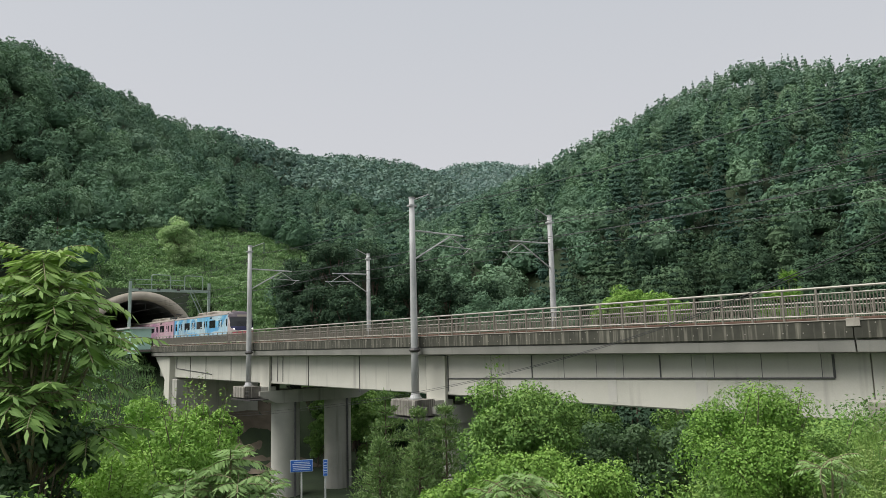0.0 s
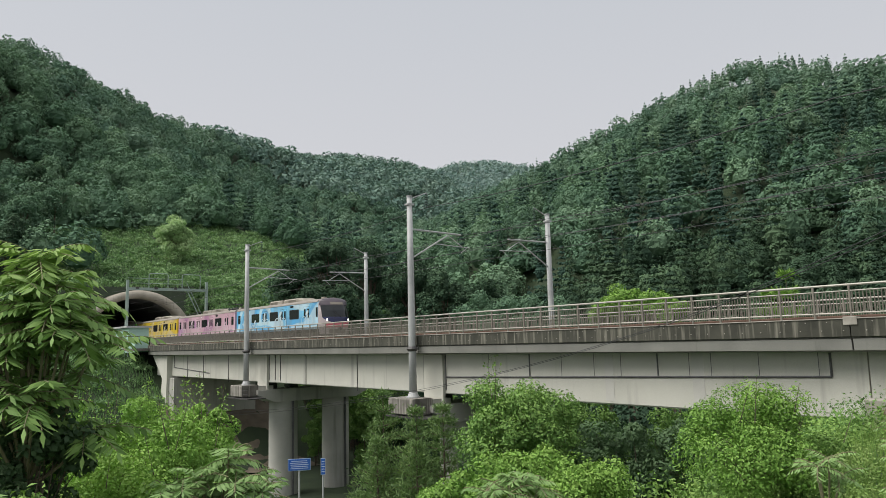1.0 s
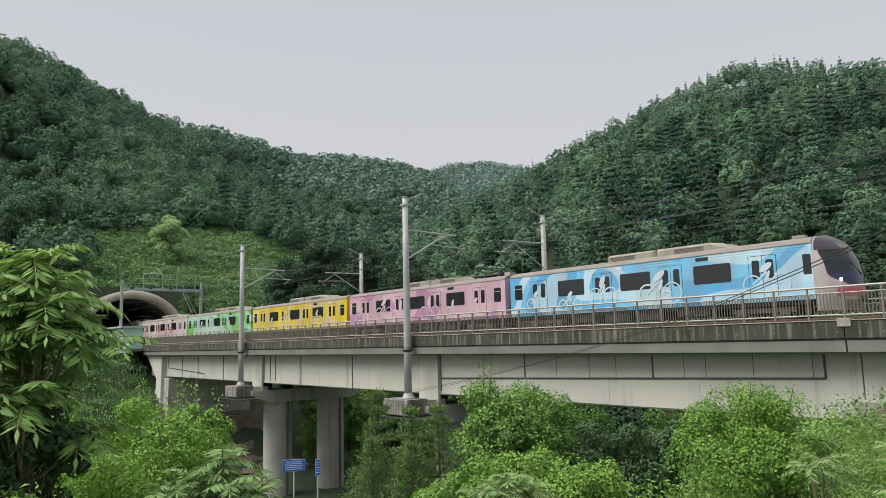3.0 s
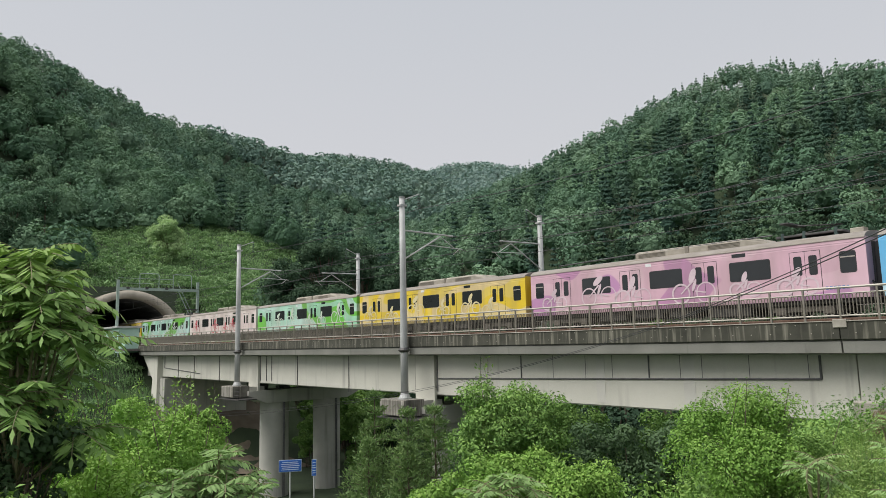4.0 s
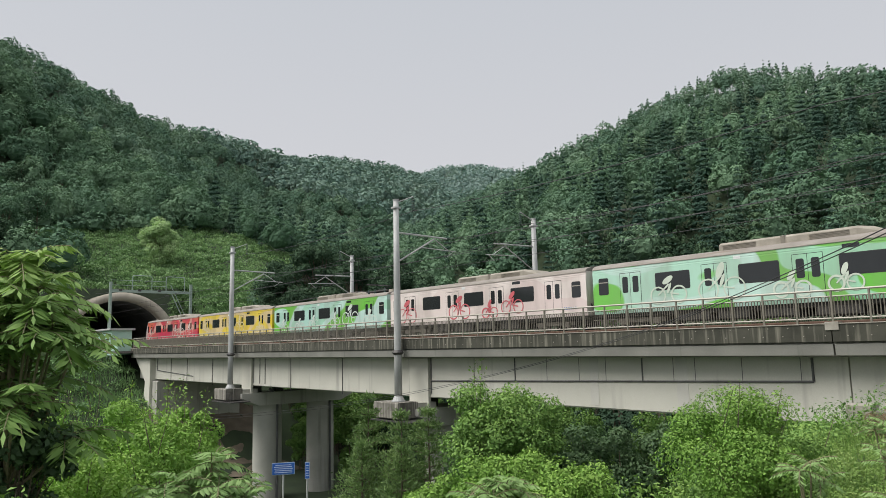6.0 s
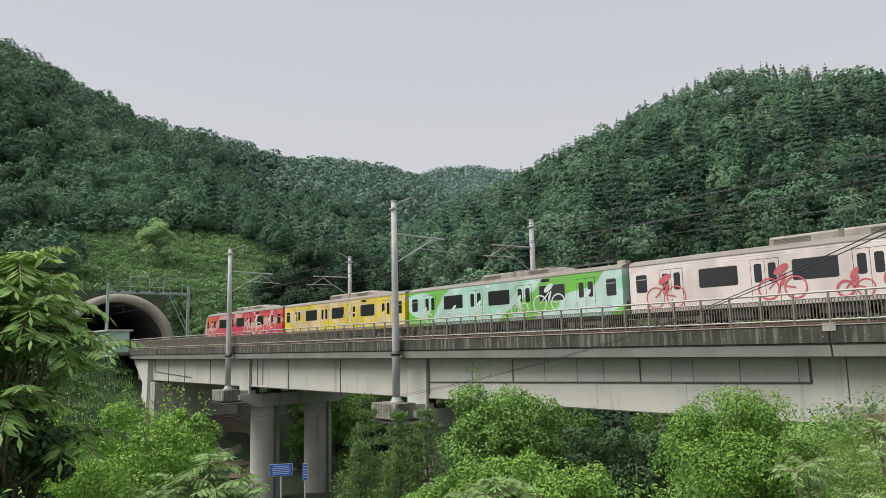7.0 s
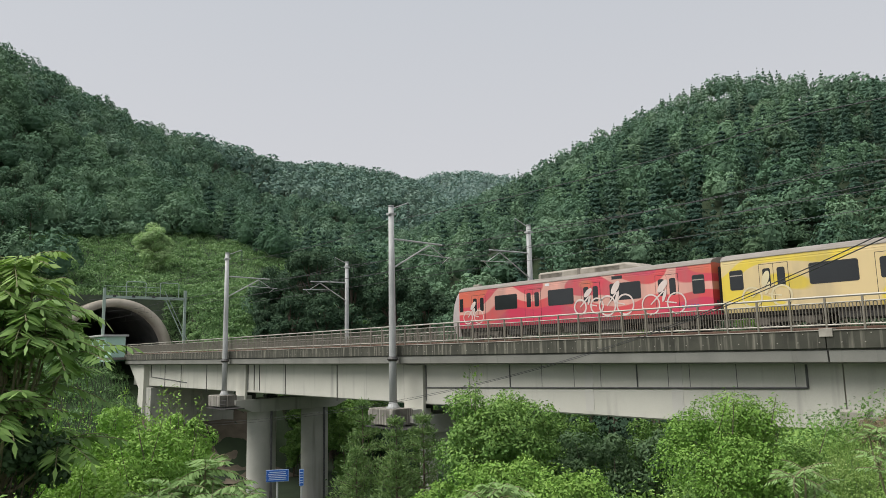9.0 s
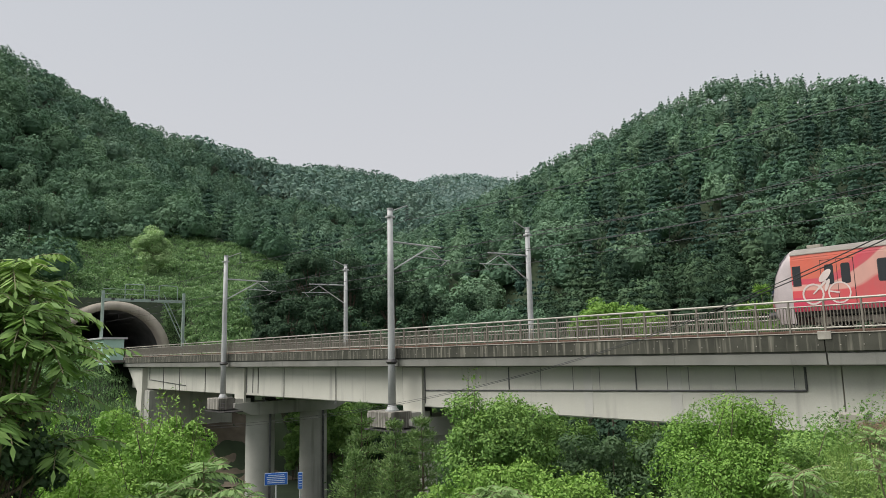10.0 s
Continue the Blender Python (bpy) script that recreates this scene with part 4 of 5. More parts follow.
def build_car(k):
    tone, paintwork = LIVERIES[k]
    first, last = k == 0, k == 7
    c = thing("train_car", tone + " liveried commuter train car running over the viaduct", "train car", "cars of the train")
    x0, x1 = (-9.15 if last else -9.75), (9.5 if first else 9.75)
    part("body", outline(x0, x1), paintwork, c)
    part("roof", roof_shape(x0, x1), ROOF_GREY, c, "weathered grey roof")
    for y in (-1.545, 1.545):
        part("gutter", Shape().box(x0, x1, y - 0.03, y + 0.03, 3.44, 3.50, 0.008), GUTTER, c)
    for sd in (-1, 1):
        def slab(name, xa, xb, za, zb, out, mat, parent, label="", r=0.0):
            ya, yb = sorted((sd * 1.50, sd * (1.56 + out)))
            if r:
                return part(name, rounded_plate(xa, xb, ya, yb, za, zb, r), mat, parent, label)
            return part(name, Shape().box(xa, xb, ya, yb, za, zb, 0.001), mat, parent, label)
        for xd in (-7.2, -2.25, 2.25, 7.2):
            fr = slab("door_frame", xd - 0.685, xd + 0.685, 1.12, 3.115, 0.004, RUBBER, c, "dark door surround")
            for q in (-1, 1):
                xa, xb = sorted((xd + q * 0.012, xd + q * 0.66))
                lf = slab("door_leaf", xa, xb, 1.14, 3.09, 0.010, paintwork, c, tone + " sliding door leaf")
                slab("door_window", xa + 0.15, xb - 0.13, 2.02, 2.90, 0.015, GLASS, lf, "tall dark door window", 0.09)
        for xw, w in ((-9.0, 0.30), (-4.6, 0.98), (0.0, 0.95), (4.6, 0.98), (9.0, 0.30)):
            if (first and xw > 8) or (last and xw < -8):
                continue
            fr = slab("window_frame", xw - w - 0.04, xw + w + 0.04, 1.99, 2.94, 0.005, RUBBER, c, r=0.10)
            slab("pane", xw - w, xw + w, 2.03, 2.90, 0.009, GLASS, fr, "dark tinted pane", 0.08)
            if w < 0.5:
                slab("vent_bar", xw - w, xw + w, 2.66, 2.71, 0.014, GUTTER, fr)
        slab("route_display", 3.75, 4.45, 3.16, 3.34, 0.006, GLASS, c)
        slab("number_plate", -1.2, -0.85, 3.2, 3.36, 0.006, DECAL, c)
        for zb in (3.20, 3.30):
            slab("side_bead", x0 + 0.1, x1 - 0.1, zb, zb + 0.02, 0.003, paintwork, c)
        # painted wheels, bars and rounded fields, as on the sides of every car
        y = sd * 1.5795
        rng = random.Random(40 + k)
        film = FILMS[k]
        for xs in (-8.3, -5.3, -2.6, 1.0, 3.4, 6.3):
            if rng.random() < 0.18:
                continue
            xa = xs + rng.uniform(-0.3, 0.5)
            r = rng.uniform(0.36, 0.60)
            xb = xa + 2 * r + rng.uniform(0.0, 0.45)
            z = 1.02 + r + rng.uniform(0.02, 0.3)
            for xr in (xa, xb):
                part("painted_wheel", ring_shape(xr, z, r, 0.06 + 0.05 * rng.random(), y), film, c, "painted ring on the car side")
            s = Shape()
            xm = (xa + xb) / 2
            stroke(s, ((xa, z), (xm + 0.05, z + r * 1.2)), 0.03, 0.05, y + sd * 0.003)
            stroke(s, ((xb, z), (xm + 0.1, z + r * 0.2)), 0.035, 0.03, y + sd * 0.006)
            part("painted_frame", s, film, c)
            s = Shape()
            oval(s, xm, z + r * 1.65, r * 0.75, r * 0.33, 0.75 + rng.uniform(-0.25, 0.5), y + sd * 0.009)
            oval(s, xm + r * 0.15, z + r * 0.75, r * 0.62, r * 0.16, 1.2, y + sd * 0.012)
            part("painted_swash", s, film, c, "pale rounded field on the car side")
        s = Shape()
        for i in range(6):
            s.box(8.0 + 0.17 * i, 8.11 + 0.17 * i, *sorted((sd * 1.5, sd * 1.566)), 1.32, 1.46)
        if not first:
            part("operator_mark", s, MARK_BLUE, c, "small blue operator mark as plain bars")
    # roof unit
    ac = part("air_conditioner", Shape().prism([(-1.0, 3.70), (1.0, 3.70), (0.98, 4.04), (0.8, 4.15), (-0.8, 4.15), (-0.98, 4.04)], -2.2, 4.2), CREAM, c, "dirty cream rooftop air conditioner")
    s = Shape()
    s.add([(4.2, y, z) for y, z in ((-1.0, 3.7), (1.0, 3.7), (0.98, 4.04), (0.8, 4.15), (-0.8, 4.15), (-0.98, 4.04))] + [(5.3, -0.8, 3.74), (5.3, 0.8, 3.74), (5.0, 0.78, 3.95), (4.8, 0.7, 4.05), (4.8, -0.7, 4.05), (5.0, -0.78, 3.95)],
          [(i, (i + 1) % 6, 6 + (i + 1) % 6, 6 + i) for i in range(6)] + [(6, 7, 8, 9, 10, 11)])
    part("sloped_end", s, CREAM, ac)
    for xa in (-2.0, 2.2):
        for i in range(4):
            part("vent_slat", Shape().box(xa, xa + 1.7, -1.012, -0.98, 3.78 + 0.065 * i, 3.81 + 0.065 * i), GRILLE, ac)
    part("unit_band", Shape().box(0.9, 1.1, -1.02, 1.02, 3.72, 4.12, 0.02), GRILLE, ac)
    if k in (1, 5):
        pg = part("pantograph", Shape().tube([(6.2, -0.5, 4.0), (8.3, 0, 4.35), (6.0, 0, 4.55)], 0.04, 6), DARK_STEEL, c, "folded pantograph")
        for i, xx in enumerate((5.9, 6.9, 8.3)):
            part("insulator_post", Shape().tube([(xx, -0.7, 3.75), (xx, -0.7, 4.15)], (0.1, 0.07), 8), INSULATOR, pg)
        part("collector_head", Shape().box(5.9, 6.3, -0.9, 0.9, 4.55, 4.62, 0.01), DARK_STEEL, pg)
        part("base_frame", Shape().box(5.6, 8.6, -0.75, 0.75, 3.92, 4.02, 0.02), DARK_STEEL, pg)
        part("arrester_box", Shape().box(8.9, 9.45, -0.75, -0.25, 3.72, 4.0, 0.03), CREAM, pg)
        part("roof_cable", Shape().tube([(-8, -0.8, 3.95), (-3, -0.9, 4.05), (5.5, -0.9, 4.1)], 0.035, 6), WIRE, pg)
    # below the floor
    part("floor_frame", Shape().box(x0 + 0.1, x1 - 0.1, -1.35, 1.35, 0.72, 0.94, 0.03), UNDER, c)
    rng = random.Random(70 + k)
    for xa, xb in ((-4.6, -2.6), (-2.3, -0.4), (0.0, 1.9), (2.4, 4.5)):
        part("equipment_box", Shape().box(xa, xb - rng.uniform(0, 0.5), -1.38, 1.38, 0.30 + rng.uniform(0, 0.15), 0.73, 0.03), UNDER, c)
    for xbg in (-6.9, 6.9):
        b = part("bogie", Shape().prism([(-1.2, 0.42), (1.2, 0.42), (1.2, 0.66), (-1.2, 0.66)], xbg - 1.5, xbg + 1.5), BOGIE, c, "grimy steel bogie")
        for xw in (-1.05, 1.05):
            for yy in (-0.82, 0.70):
                part("wheel", Shape().tube([(xbg + xw, yy, 0.43), (xbg + xw, yy + 0.13, 0.43)], 0.43, 20), DARK_STEEL, b)
            part("axle_box", Shape().box(xbg + xw - 0.22, xbg + xw + 0.22, -1.32, -1.18, 0.28, 0.62, 0.03), BOGIE, b)
    # gangway bellows towards the next car
    if not last:
        for i in range(5):
            part("bellows_fold", Shape().box(-9.85 - 0.1 * i, -9.76 - 0.1 * i, -0.92 + 0.03 * (i % 2), 0.92 - 0.03 * (i % 2), 1.0, 3.3 - 0.03 * (i % 2), 0.02), RUBBER, c)
        part("jumper_cable", Shape().tube([(-9.75, -1.2, 1.6), (-10.0, -1.2, 1.25), (-10.25, -1.2, 1.6)], 0.05, 6), RUBBER, c)
    if first:
        add_cab(c, 1, True, 9.5)
    if last:
        add_cab(c, -1, False, 9.15)
    return c


cars = [build_car(k) for k in range(8)]


# ---- trees, shrubs and grass ----
def bend(a, b, sway, n=5):
    """Points from a to b with a slight curve."""
    a, b, sway = Vector(a), Vector(b), Vector(sway)
    return [a.lerp(b, i / n) + sway * math.sin(math.pi * i / n) for i in range(n + 1)]


def lobed(rng, cx, cy, top, rx, rz, lobes, n, leaf, slim=0.5, up=0.35, rough_edge=0.25, cut=leaf_quads):
    """Leaves over a crown made of many clumps; also gives the clumps' centres and each leaf's upward share."""
    c = rng.normal(size=(lobes, 3))
    c /= np.linalg.norm(c, axis=1, keepdims=True)
    c *= 0.35 + 0.45 * rng.random((lobes, 1))
    c = c * (rx, rx, rz) + (cx, cy, top - rz)
    lr = rx * (0.18 + 0.18 * rng.random(lobes)) * (30 / max(lobes, 20)) ** 0.2
    i = rng.integers(0, lobes, n)
    d = rng.normal(size=(n, 3))
    d[:, 2] = d[:, 2] * 0.85 + 0.2
    d /= np.linalg.norm(d, axis=1, keepdims=True)
    reach = 0.7 + 0.4 * rng.random((n, 1)) + rough_edge * rng.random((n, 1)) ** 4
    p = c[i] + d * lr[i][:, None] * reach * (1, 1, 0.85)
    p[:, 2] = np.minimum(p[:, 2], top + 0.15 * rz * rng.random(n))
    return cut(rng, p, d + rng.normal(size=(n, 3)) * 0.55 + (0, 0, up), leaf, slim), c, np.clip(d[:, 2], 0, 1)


def grow(name, label, category, x, y, top, rx, rz, n, leaf, mat, seed, lobes=26, stems=1, bark=BARK, thick=0.09, slim=0.45, group="", up=0.35, shoots=0, far=False):
    """One tree or shrub: stems, limbs to its clumps, twigs and leaves."""
    rng = np.random.default_rng(seed)
    n, leaf = int(n * 0.8), leaf * (1.15 if far else 1.0)
    z0 = float(land(x, y)) - 0.1
    t = thing(name, label, category, group)
    # young: upward share of each leaf, for the painted top light
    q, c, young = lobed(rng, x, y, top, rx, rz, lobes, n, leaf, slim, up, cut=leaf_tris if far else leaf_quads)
    fork = []
    for s in range(stems):
        a = 2 * math.pi * s / max(stems, 1) + rng.random()
        off = 0.0 if stems == 1 else rx * 0.35
        foot = (x + 0.3 * off * math.cos(a), y + 0.3 * off * math.sin(a), z0)
        head = (x + off * math.cos(a), y + off * math.sin(a), top - 1.15 * rz)
        pts = bend(foot, head, rng.normal(size=3) * 0.06 * rx)
        part("trunk" if stems == 1 else "stem", Shape().tube(pts, list(np.linspace(thick, thick * 0.55, 6)), 8), bark, t)
        fork.append(pts[-2])
    for k, e in enumerate(c):
        f = fork[k % len(fork)]
        part("limb", Shape().tube(bend(f, e, rng.normal(size=3) * 0.05 * rx, 4), list(np.linspace(thick * 0.45, thick * 0.1, 5)), 5, False), bark, t)
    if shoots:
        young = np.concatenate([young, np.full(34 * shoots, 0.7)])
        a = rng.random(shoots) * 2 * np.pi
        r = rx * 0.75 * np.sqrt(rng.random(shoots))
        extra = []
        for k in range(shoots):
            p0 = np.array([x + r[k] * math.cos(a[k]), y + r[k] * math.sin(a[k]), top - rz * 0.5])
            p1 = p0 + (rng.normal() * 0.14, rng.normal() * 0.14, rz * (0.45 + 0.2 * rng.random()))
            part("shoot", Shape().tube([p0, p1], (0.007, 0.003), 4, False), bark, t)
            f = rng.random((34, 1))
            extra.append(p0 + (p1 - p0) * f + rng.normal(size=(34, 3)) * 0.07)
        e = np.concatenate(extra)
        q = np.concatenate([q, leaf_quads(rng, e, rng.normal(size=e.shape) * 0.6 + (0, 0, 0.8), leaf, slim)])
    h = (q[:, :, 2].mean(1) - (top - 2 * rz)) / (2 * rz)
    # Painted top light: leaves lighter on clump tops and high in the crown.
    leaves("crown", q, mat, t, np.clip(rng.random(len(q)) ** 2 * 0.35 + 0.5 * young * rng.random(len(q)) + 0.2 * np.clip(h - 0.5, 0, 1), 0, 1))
    return t


def frond(rng, base, way, length, pairs, leaflet):
    """A pinnate leaf: an arching stalk with paired hanging leaflets."""
    base, way = np.array(base, float), np.array(way, float)
    way /= np.linalg.norm(way)
    side = np.cross(way, (0, 0, 1.0))
    side /= np.linalg.norm(side) + 1e-6
    q, spine = [], []
    for i in range(pairs + 1):
        s = i / pairs
        spine.append(base + way * length * s + np.array([0, 0, -0.34 * length * s ** 2.0]))
    for i in range(1, pairs + 1):
        p = spine[i]
        along = spine[i] - spine[i - 1]
        along /= np.linalg.norm(along)
        size = leaflet * (0.65 + 0.6 * math.sin(math.pi * (i / pairs) ** 0.8 * 0.85)) * rng.uniform(0.85, 1.15)
        for sg in (-1, 1) if i < pairs else (0,):
            d = side * sg * 0.9 + along * (0.45 if sg else 1.0) + np.array([0, 0, -0.35 + rng.normal() * 0.12])
            d /= np.linalg.norm(d)
            w = np.cross(d, (0, 0, 1.0) + side * 0.2 + rng.normal(size=3) * 0.45)
            w /= np.linalg.norm(w)
            up_ = np.cross(w, d)
            q.append([p, p + d * size * 0.42 + w * size * 0.14 - up_ * 0.01, p + d * size - up_ * size * 0.12, p + d * size * 0.42 - w * size * 0.14 - up_ * 0.01])
    return q, spine


def grow_sumac(x, y, top, reach, tips, per_tip, length, leaflet, seed, mat, label, depth=2.2, thick=0.055, name="sumac_tree", lean=0.0):
    """A tree of forked stems with whorls of long pinnate leaves."""
    rng = np.random.default_rng(seed)
    t = thing(name, label, "tree" if name == "sumac_tree" else "shrub")
    z0 = float(land(x, y)) - 0.1
    fork = Vector((x, y, z0 + (top - z0) * 0.45))
    part("trunk", Shape().tube(bend((x - 0.2, y, z0), fork, (0.06, 0.03, 0)), list(np.linspace(thick, thick * 0.8, 6)), 8), PALE_BARK, t)
    q = []
    for k in range(tips):
        a = 2.4 * k + rng.random() * 0.6
        f = math.sqrt((k + 0.3) / tips)
        e = Vector((x + lean + reach * f * math.cos(a), y + reach * f * math.sin(a), top - 0.12 - depth * f ** 1.15 * rng.uniform(0.45, 1.0)))
        part("branch", Shape().tube(bend(fork, e, (0, 0, -0.15), 5), list(np.linspace(thick * 0.6, 0.014, 6)), 6, False), PALE_BARK, t)
        stalks = Shape()
        for j in range(per_tip):
            b = 2.399 * j + rng.random() * 0.5
            rise = rng.uniform(-0.15, 1.0)
            fq, sp = frond(rng, e, (math.cos(b), math.sin(b), rise), length * rng.uniform(0.75, 1.2), 11, leaflet)
            q += fq
            stalks.tube(sp[::3] + [sp[-1]], 0.006, 3, False)
        part("leaf_whorl", stalks, PALE_BARK, t)
    q = np.array(q)
    # Leaves turn lighter and yellower towards the top.
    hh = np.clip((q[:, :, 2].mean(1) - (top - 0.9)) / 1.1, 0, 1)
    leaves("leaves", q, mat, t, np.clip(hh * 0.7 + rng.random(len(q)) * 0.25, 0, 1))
    return t


def grow_pine(x, y, top, spread, seed, mat=LEAF_NEEDLE, whorls=9, tuft=0.30, thick=0.09, label="young green pine tree with long needles under the viaduct"):
    rng = np.random.default_rng(seed)
    t = thing("pine_tree", label, "tree", "young pines")
    z0 = float(land(x, y)) - 0.1
    part("trunk", Shape().tube([(x, y, z0), (x + 0.05, y, (z0 + top) / 2), (x, y, top - 0.3)], (thick, thick * 0.7, 0.02), 7), BARK, t)
    q = []
    for w in range(whorls):
        f = w / (whorls - 1)
        z = z0 + (top - z0) * (0.22 + 0.74 * f)
        for b in range(6):
            a = 2 * math.pi * (b + rng.random() * 0.5) / 6 + w
            ln = spread * (1.05 - f) ** 0.8 * rng.uniform(0.75, 1.15) + 0.15
            p0 = np.array([x, y, z])
            p1 = p0 + np.array([math.cos(a) * ln, math.sin(a) * ln, ln * rng.uniform(0.05, 0.45)])
            part("bough", Shape().tube([p0, (p0 + p1) / 2 - (0, 0, 0.04), p1], (0.03, 0.02, 0.008), 4, False), BARK, t)
            n = int(40 + 45 * ln)
            s = 0.25 + 0.75 * rng.random((n, 1))
            c = p0 + (p1 - p0) * s + rng.normal(size=(n, 3)) * 0.10 * (1 + ln * 0.35)
            d = (p1 - p0) / ln * 0.6 + rng.normal(size=(n, 3)) * 0.55 + (0, 0, 0.45)
            d /= np.linalg.norm(d, axis=1, keepdims=True)
            side = np.cross(d, rng.normal(size=(n, 3)))
            side /= np.linalg.norm(side, axis=1, keepdims=True)
            L = tuft * (0.6 + 0.7 * rng.random((n, 1)))
            q.append(np.stack([c - side * 0.012, c + side * 0.018 + d * L * 0.1, c + d * L, c - side * 0.04 + d * L * 0.55], 1))
    q = np.concatenate(q)
    leaves("needles", q, mat, t, rng.random(len(q)) ** 2 * 0.7)
    return t


def grow_grass(name, label, mat, spots, height, width, seed, lean=0.3):
    """Loose blades, each a bent taper."""
    rng = np.random.default_rng(seed)
    n = len(spots)
    z = land(spots[:, 0], spots[:, 1])
    b = np.concatenate([spots, z[:, None] - 0.03], 1)
    a = rng.random(n) * 2 * np.pi
    h = height * (0.45 + 0.75 * rng.random(n))
    d = np.stack([np.cos(a), np.sin(a), np.zeros(n)], -1)
    s = np.stack([-np.sin(a), np.cos(a), np.zeros(n)], -1) * (width * (0.6 + 0.8 * rng.random(n)))[:, None]
    ln = lean * rng.random(n) * h
    mid = b + d * (ln * 0.35)[:, None] + np.stack([0 * h, 0 * h, h * 0.6], -1)
    tip = b + d * ln[:, None] + np.stack([0 * h, 0 * h, h], -1)
    q = np.stack([b - s, b + s, mid + s * 0.8, tip], 1)
    q2 = np.stack([b - s, mid + s * 0.8, tip, mid - s * 0.8], 1)
    ob = leaves(name, np.concatenate([q[: n // 2], q2[n // 2:]]), mat, None, rng.random(n) ** 2)
    return tagged(ob, label, "grass", kind="stuff")


def plant_valley():
    # great dark trees between the viaduct and the hills
    for i, (x, y, top, r) in enumerate(((-99, 50, 14.5, 4.2), (-92, 52, 16.5, 4.6), (-86, 49, 15.5, 4.6), (-79, 51, 14.6, 4.4), (-73, 53, 12.2, 4.0), (-67, 54, 9.5, 3.8), (-84, 45, 9.0, 3.6), (-76, 46, 8.0, 3.6), (-61, 55, 7.2, 3.4), (-92, 46, 8.5, 3.2))):
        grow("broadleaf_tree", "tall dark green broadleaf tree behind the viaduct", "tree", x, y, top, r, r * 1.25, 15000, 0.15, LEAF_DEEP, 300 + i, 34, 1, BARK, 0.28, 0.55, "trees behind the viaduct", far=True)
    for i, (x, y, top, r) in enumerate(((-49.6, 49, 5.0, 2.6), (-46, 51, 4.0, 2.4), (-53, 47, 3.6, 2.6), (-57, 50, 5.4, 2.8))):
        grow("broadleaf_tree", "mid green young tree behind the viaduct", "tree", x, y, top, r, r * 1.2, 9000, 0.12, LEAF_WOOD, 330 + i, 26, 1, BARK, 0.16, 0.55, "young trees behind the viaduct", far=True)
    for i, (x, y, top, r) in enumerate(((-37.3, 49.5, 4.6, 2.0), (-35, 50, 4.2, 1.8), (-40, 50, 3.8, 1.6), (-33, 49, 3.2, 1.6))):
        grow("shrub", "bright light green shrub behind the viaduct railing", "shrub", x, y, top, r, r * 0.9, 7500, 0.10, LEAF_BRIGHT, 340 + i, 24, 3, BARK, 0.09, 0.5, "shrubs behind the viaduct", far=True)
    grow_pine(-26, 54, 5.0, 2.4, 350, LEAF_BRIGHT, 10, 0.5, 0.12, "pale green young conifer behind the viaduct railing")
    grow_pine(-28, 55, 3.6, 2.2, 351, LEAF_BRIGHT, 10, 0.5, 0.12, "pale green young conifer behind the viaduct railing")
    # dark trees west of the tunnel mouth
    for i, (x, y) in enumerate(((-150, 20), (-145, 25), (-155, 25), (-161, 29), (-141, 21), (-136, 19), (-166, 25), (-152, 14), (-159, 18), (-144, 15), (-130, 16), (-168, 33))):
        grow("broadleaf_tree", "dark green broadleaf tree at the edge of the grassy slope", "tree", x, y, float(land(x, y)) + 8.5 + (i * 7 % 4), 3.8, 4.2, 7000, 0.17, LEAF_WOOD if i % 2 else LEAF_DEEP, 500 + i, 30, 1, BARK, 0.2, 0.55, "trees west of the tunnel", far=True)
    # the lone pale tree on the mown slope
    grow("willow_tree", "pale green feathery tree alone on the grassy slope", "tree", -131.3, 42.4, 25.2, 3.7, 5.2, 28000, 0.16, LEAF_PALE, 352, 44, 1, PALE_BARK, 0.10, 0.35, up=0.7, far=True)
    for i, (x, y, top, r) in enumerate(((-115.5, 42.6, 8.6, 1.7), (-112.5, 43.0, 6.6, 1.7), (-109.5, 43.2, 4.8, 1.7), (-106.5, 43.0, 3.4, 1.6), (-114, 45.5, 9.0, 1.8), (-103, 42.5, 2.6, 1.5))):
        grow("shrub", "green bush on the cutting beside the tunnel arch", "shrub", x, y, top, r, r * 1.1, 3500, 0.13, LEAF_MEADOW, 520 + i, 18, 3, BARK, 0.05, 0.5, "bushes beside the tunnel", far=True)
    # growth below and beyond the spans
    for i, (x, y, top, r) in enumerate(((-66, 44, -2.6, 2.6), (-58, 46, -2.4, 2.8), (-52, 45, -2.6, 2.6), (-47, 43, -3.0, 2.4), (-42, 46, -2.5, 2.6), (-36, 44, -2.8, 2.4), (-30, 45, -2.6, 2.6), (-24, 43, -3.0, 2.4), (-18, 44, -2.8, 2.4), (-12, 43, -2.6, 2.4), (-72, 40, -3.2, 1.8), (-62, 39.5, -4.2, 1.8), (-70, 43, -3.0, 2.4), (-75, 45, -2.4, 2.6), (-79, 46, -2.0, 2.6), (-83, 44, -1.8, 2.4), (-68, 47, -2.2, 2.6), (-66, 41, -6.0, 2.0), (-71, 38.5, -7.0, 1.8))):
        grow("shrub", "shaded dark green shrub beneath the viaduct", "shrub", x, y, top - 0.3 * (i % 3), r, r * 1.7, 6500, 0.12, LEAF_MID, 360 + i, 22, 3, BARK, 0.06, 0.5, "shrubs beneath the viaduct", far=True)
    # young pines before the spans
    for i, (x, y, top, r) in enumerate(((-33.4, 22.2, -2.5, 2.0), (-30.6, 22.4, -3.3, 2.0), (-29.0, 22.9, -3.1, 2.0), (-31.6, 20.6, -4.8, 1.7), (-28.6, 20.9, -4.8, 1.8))):
        grow_pine(x, y, top, r, 380 + i, LEAF_NEEDLE, 10, 0.22)
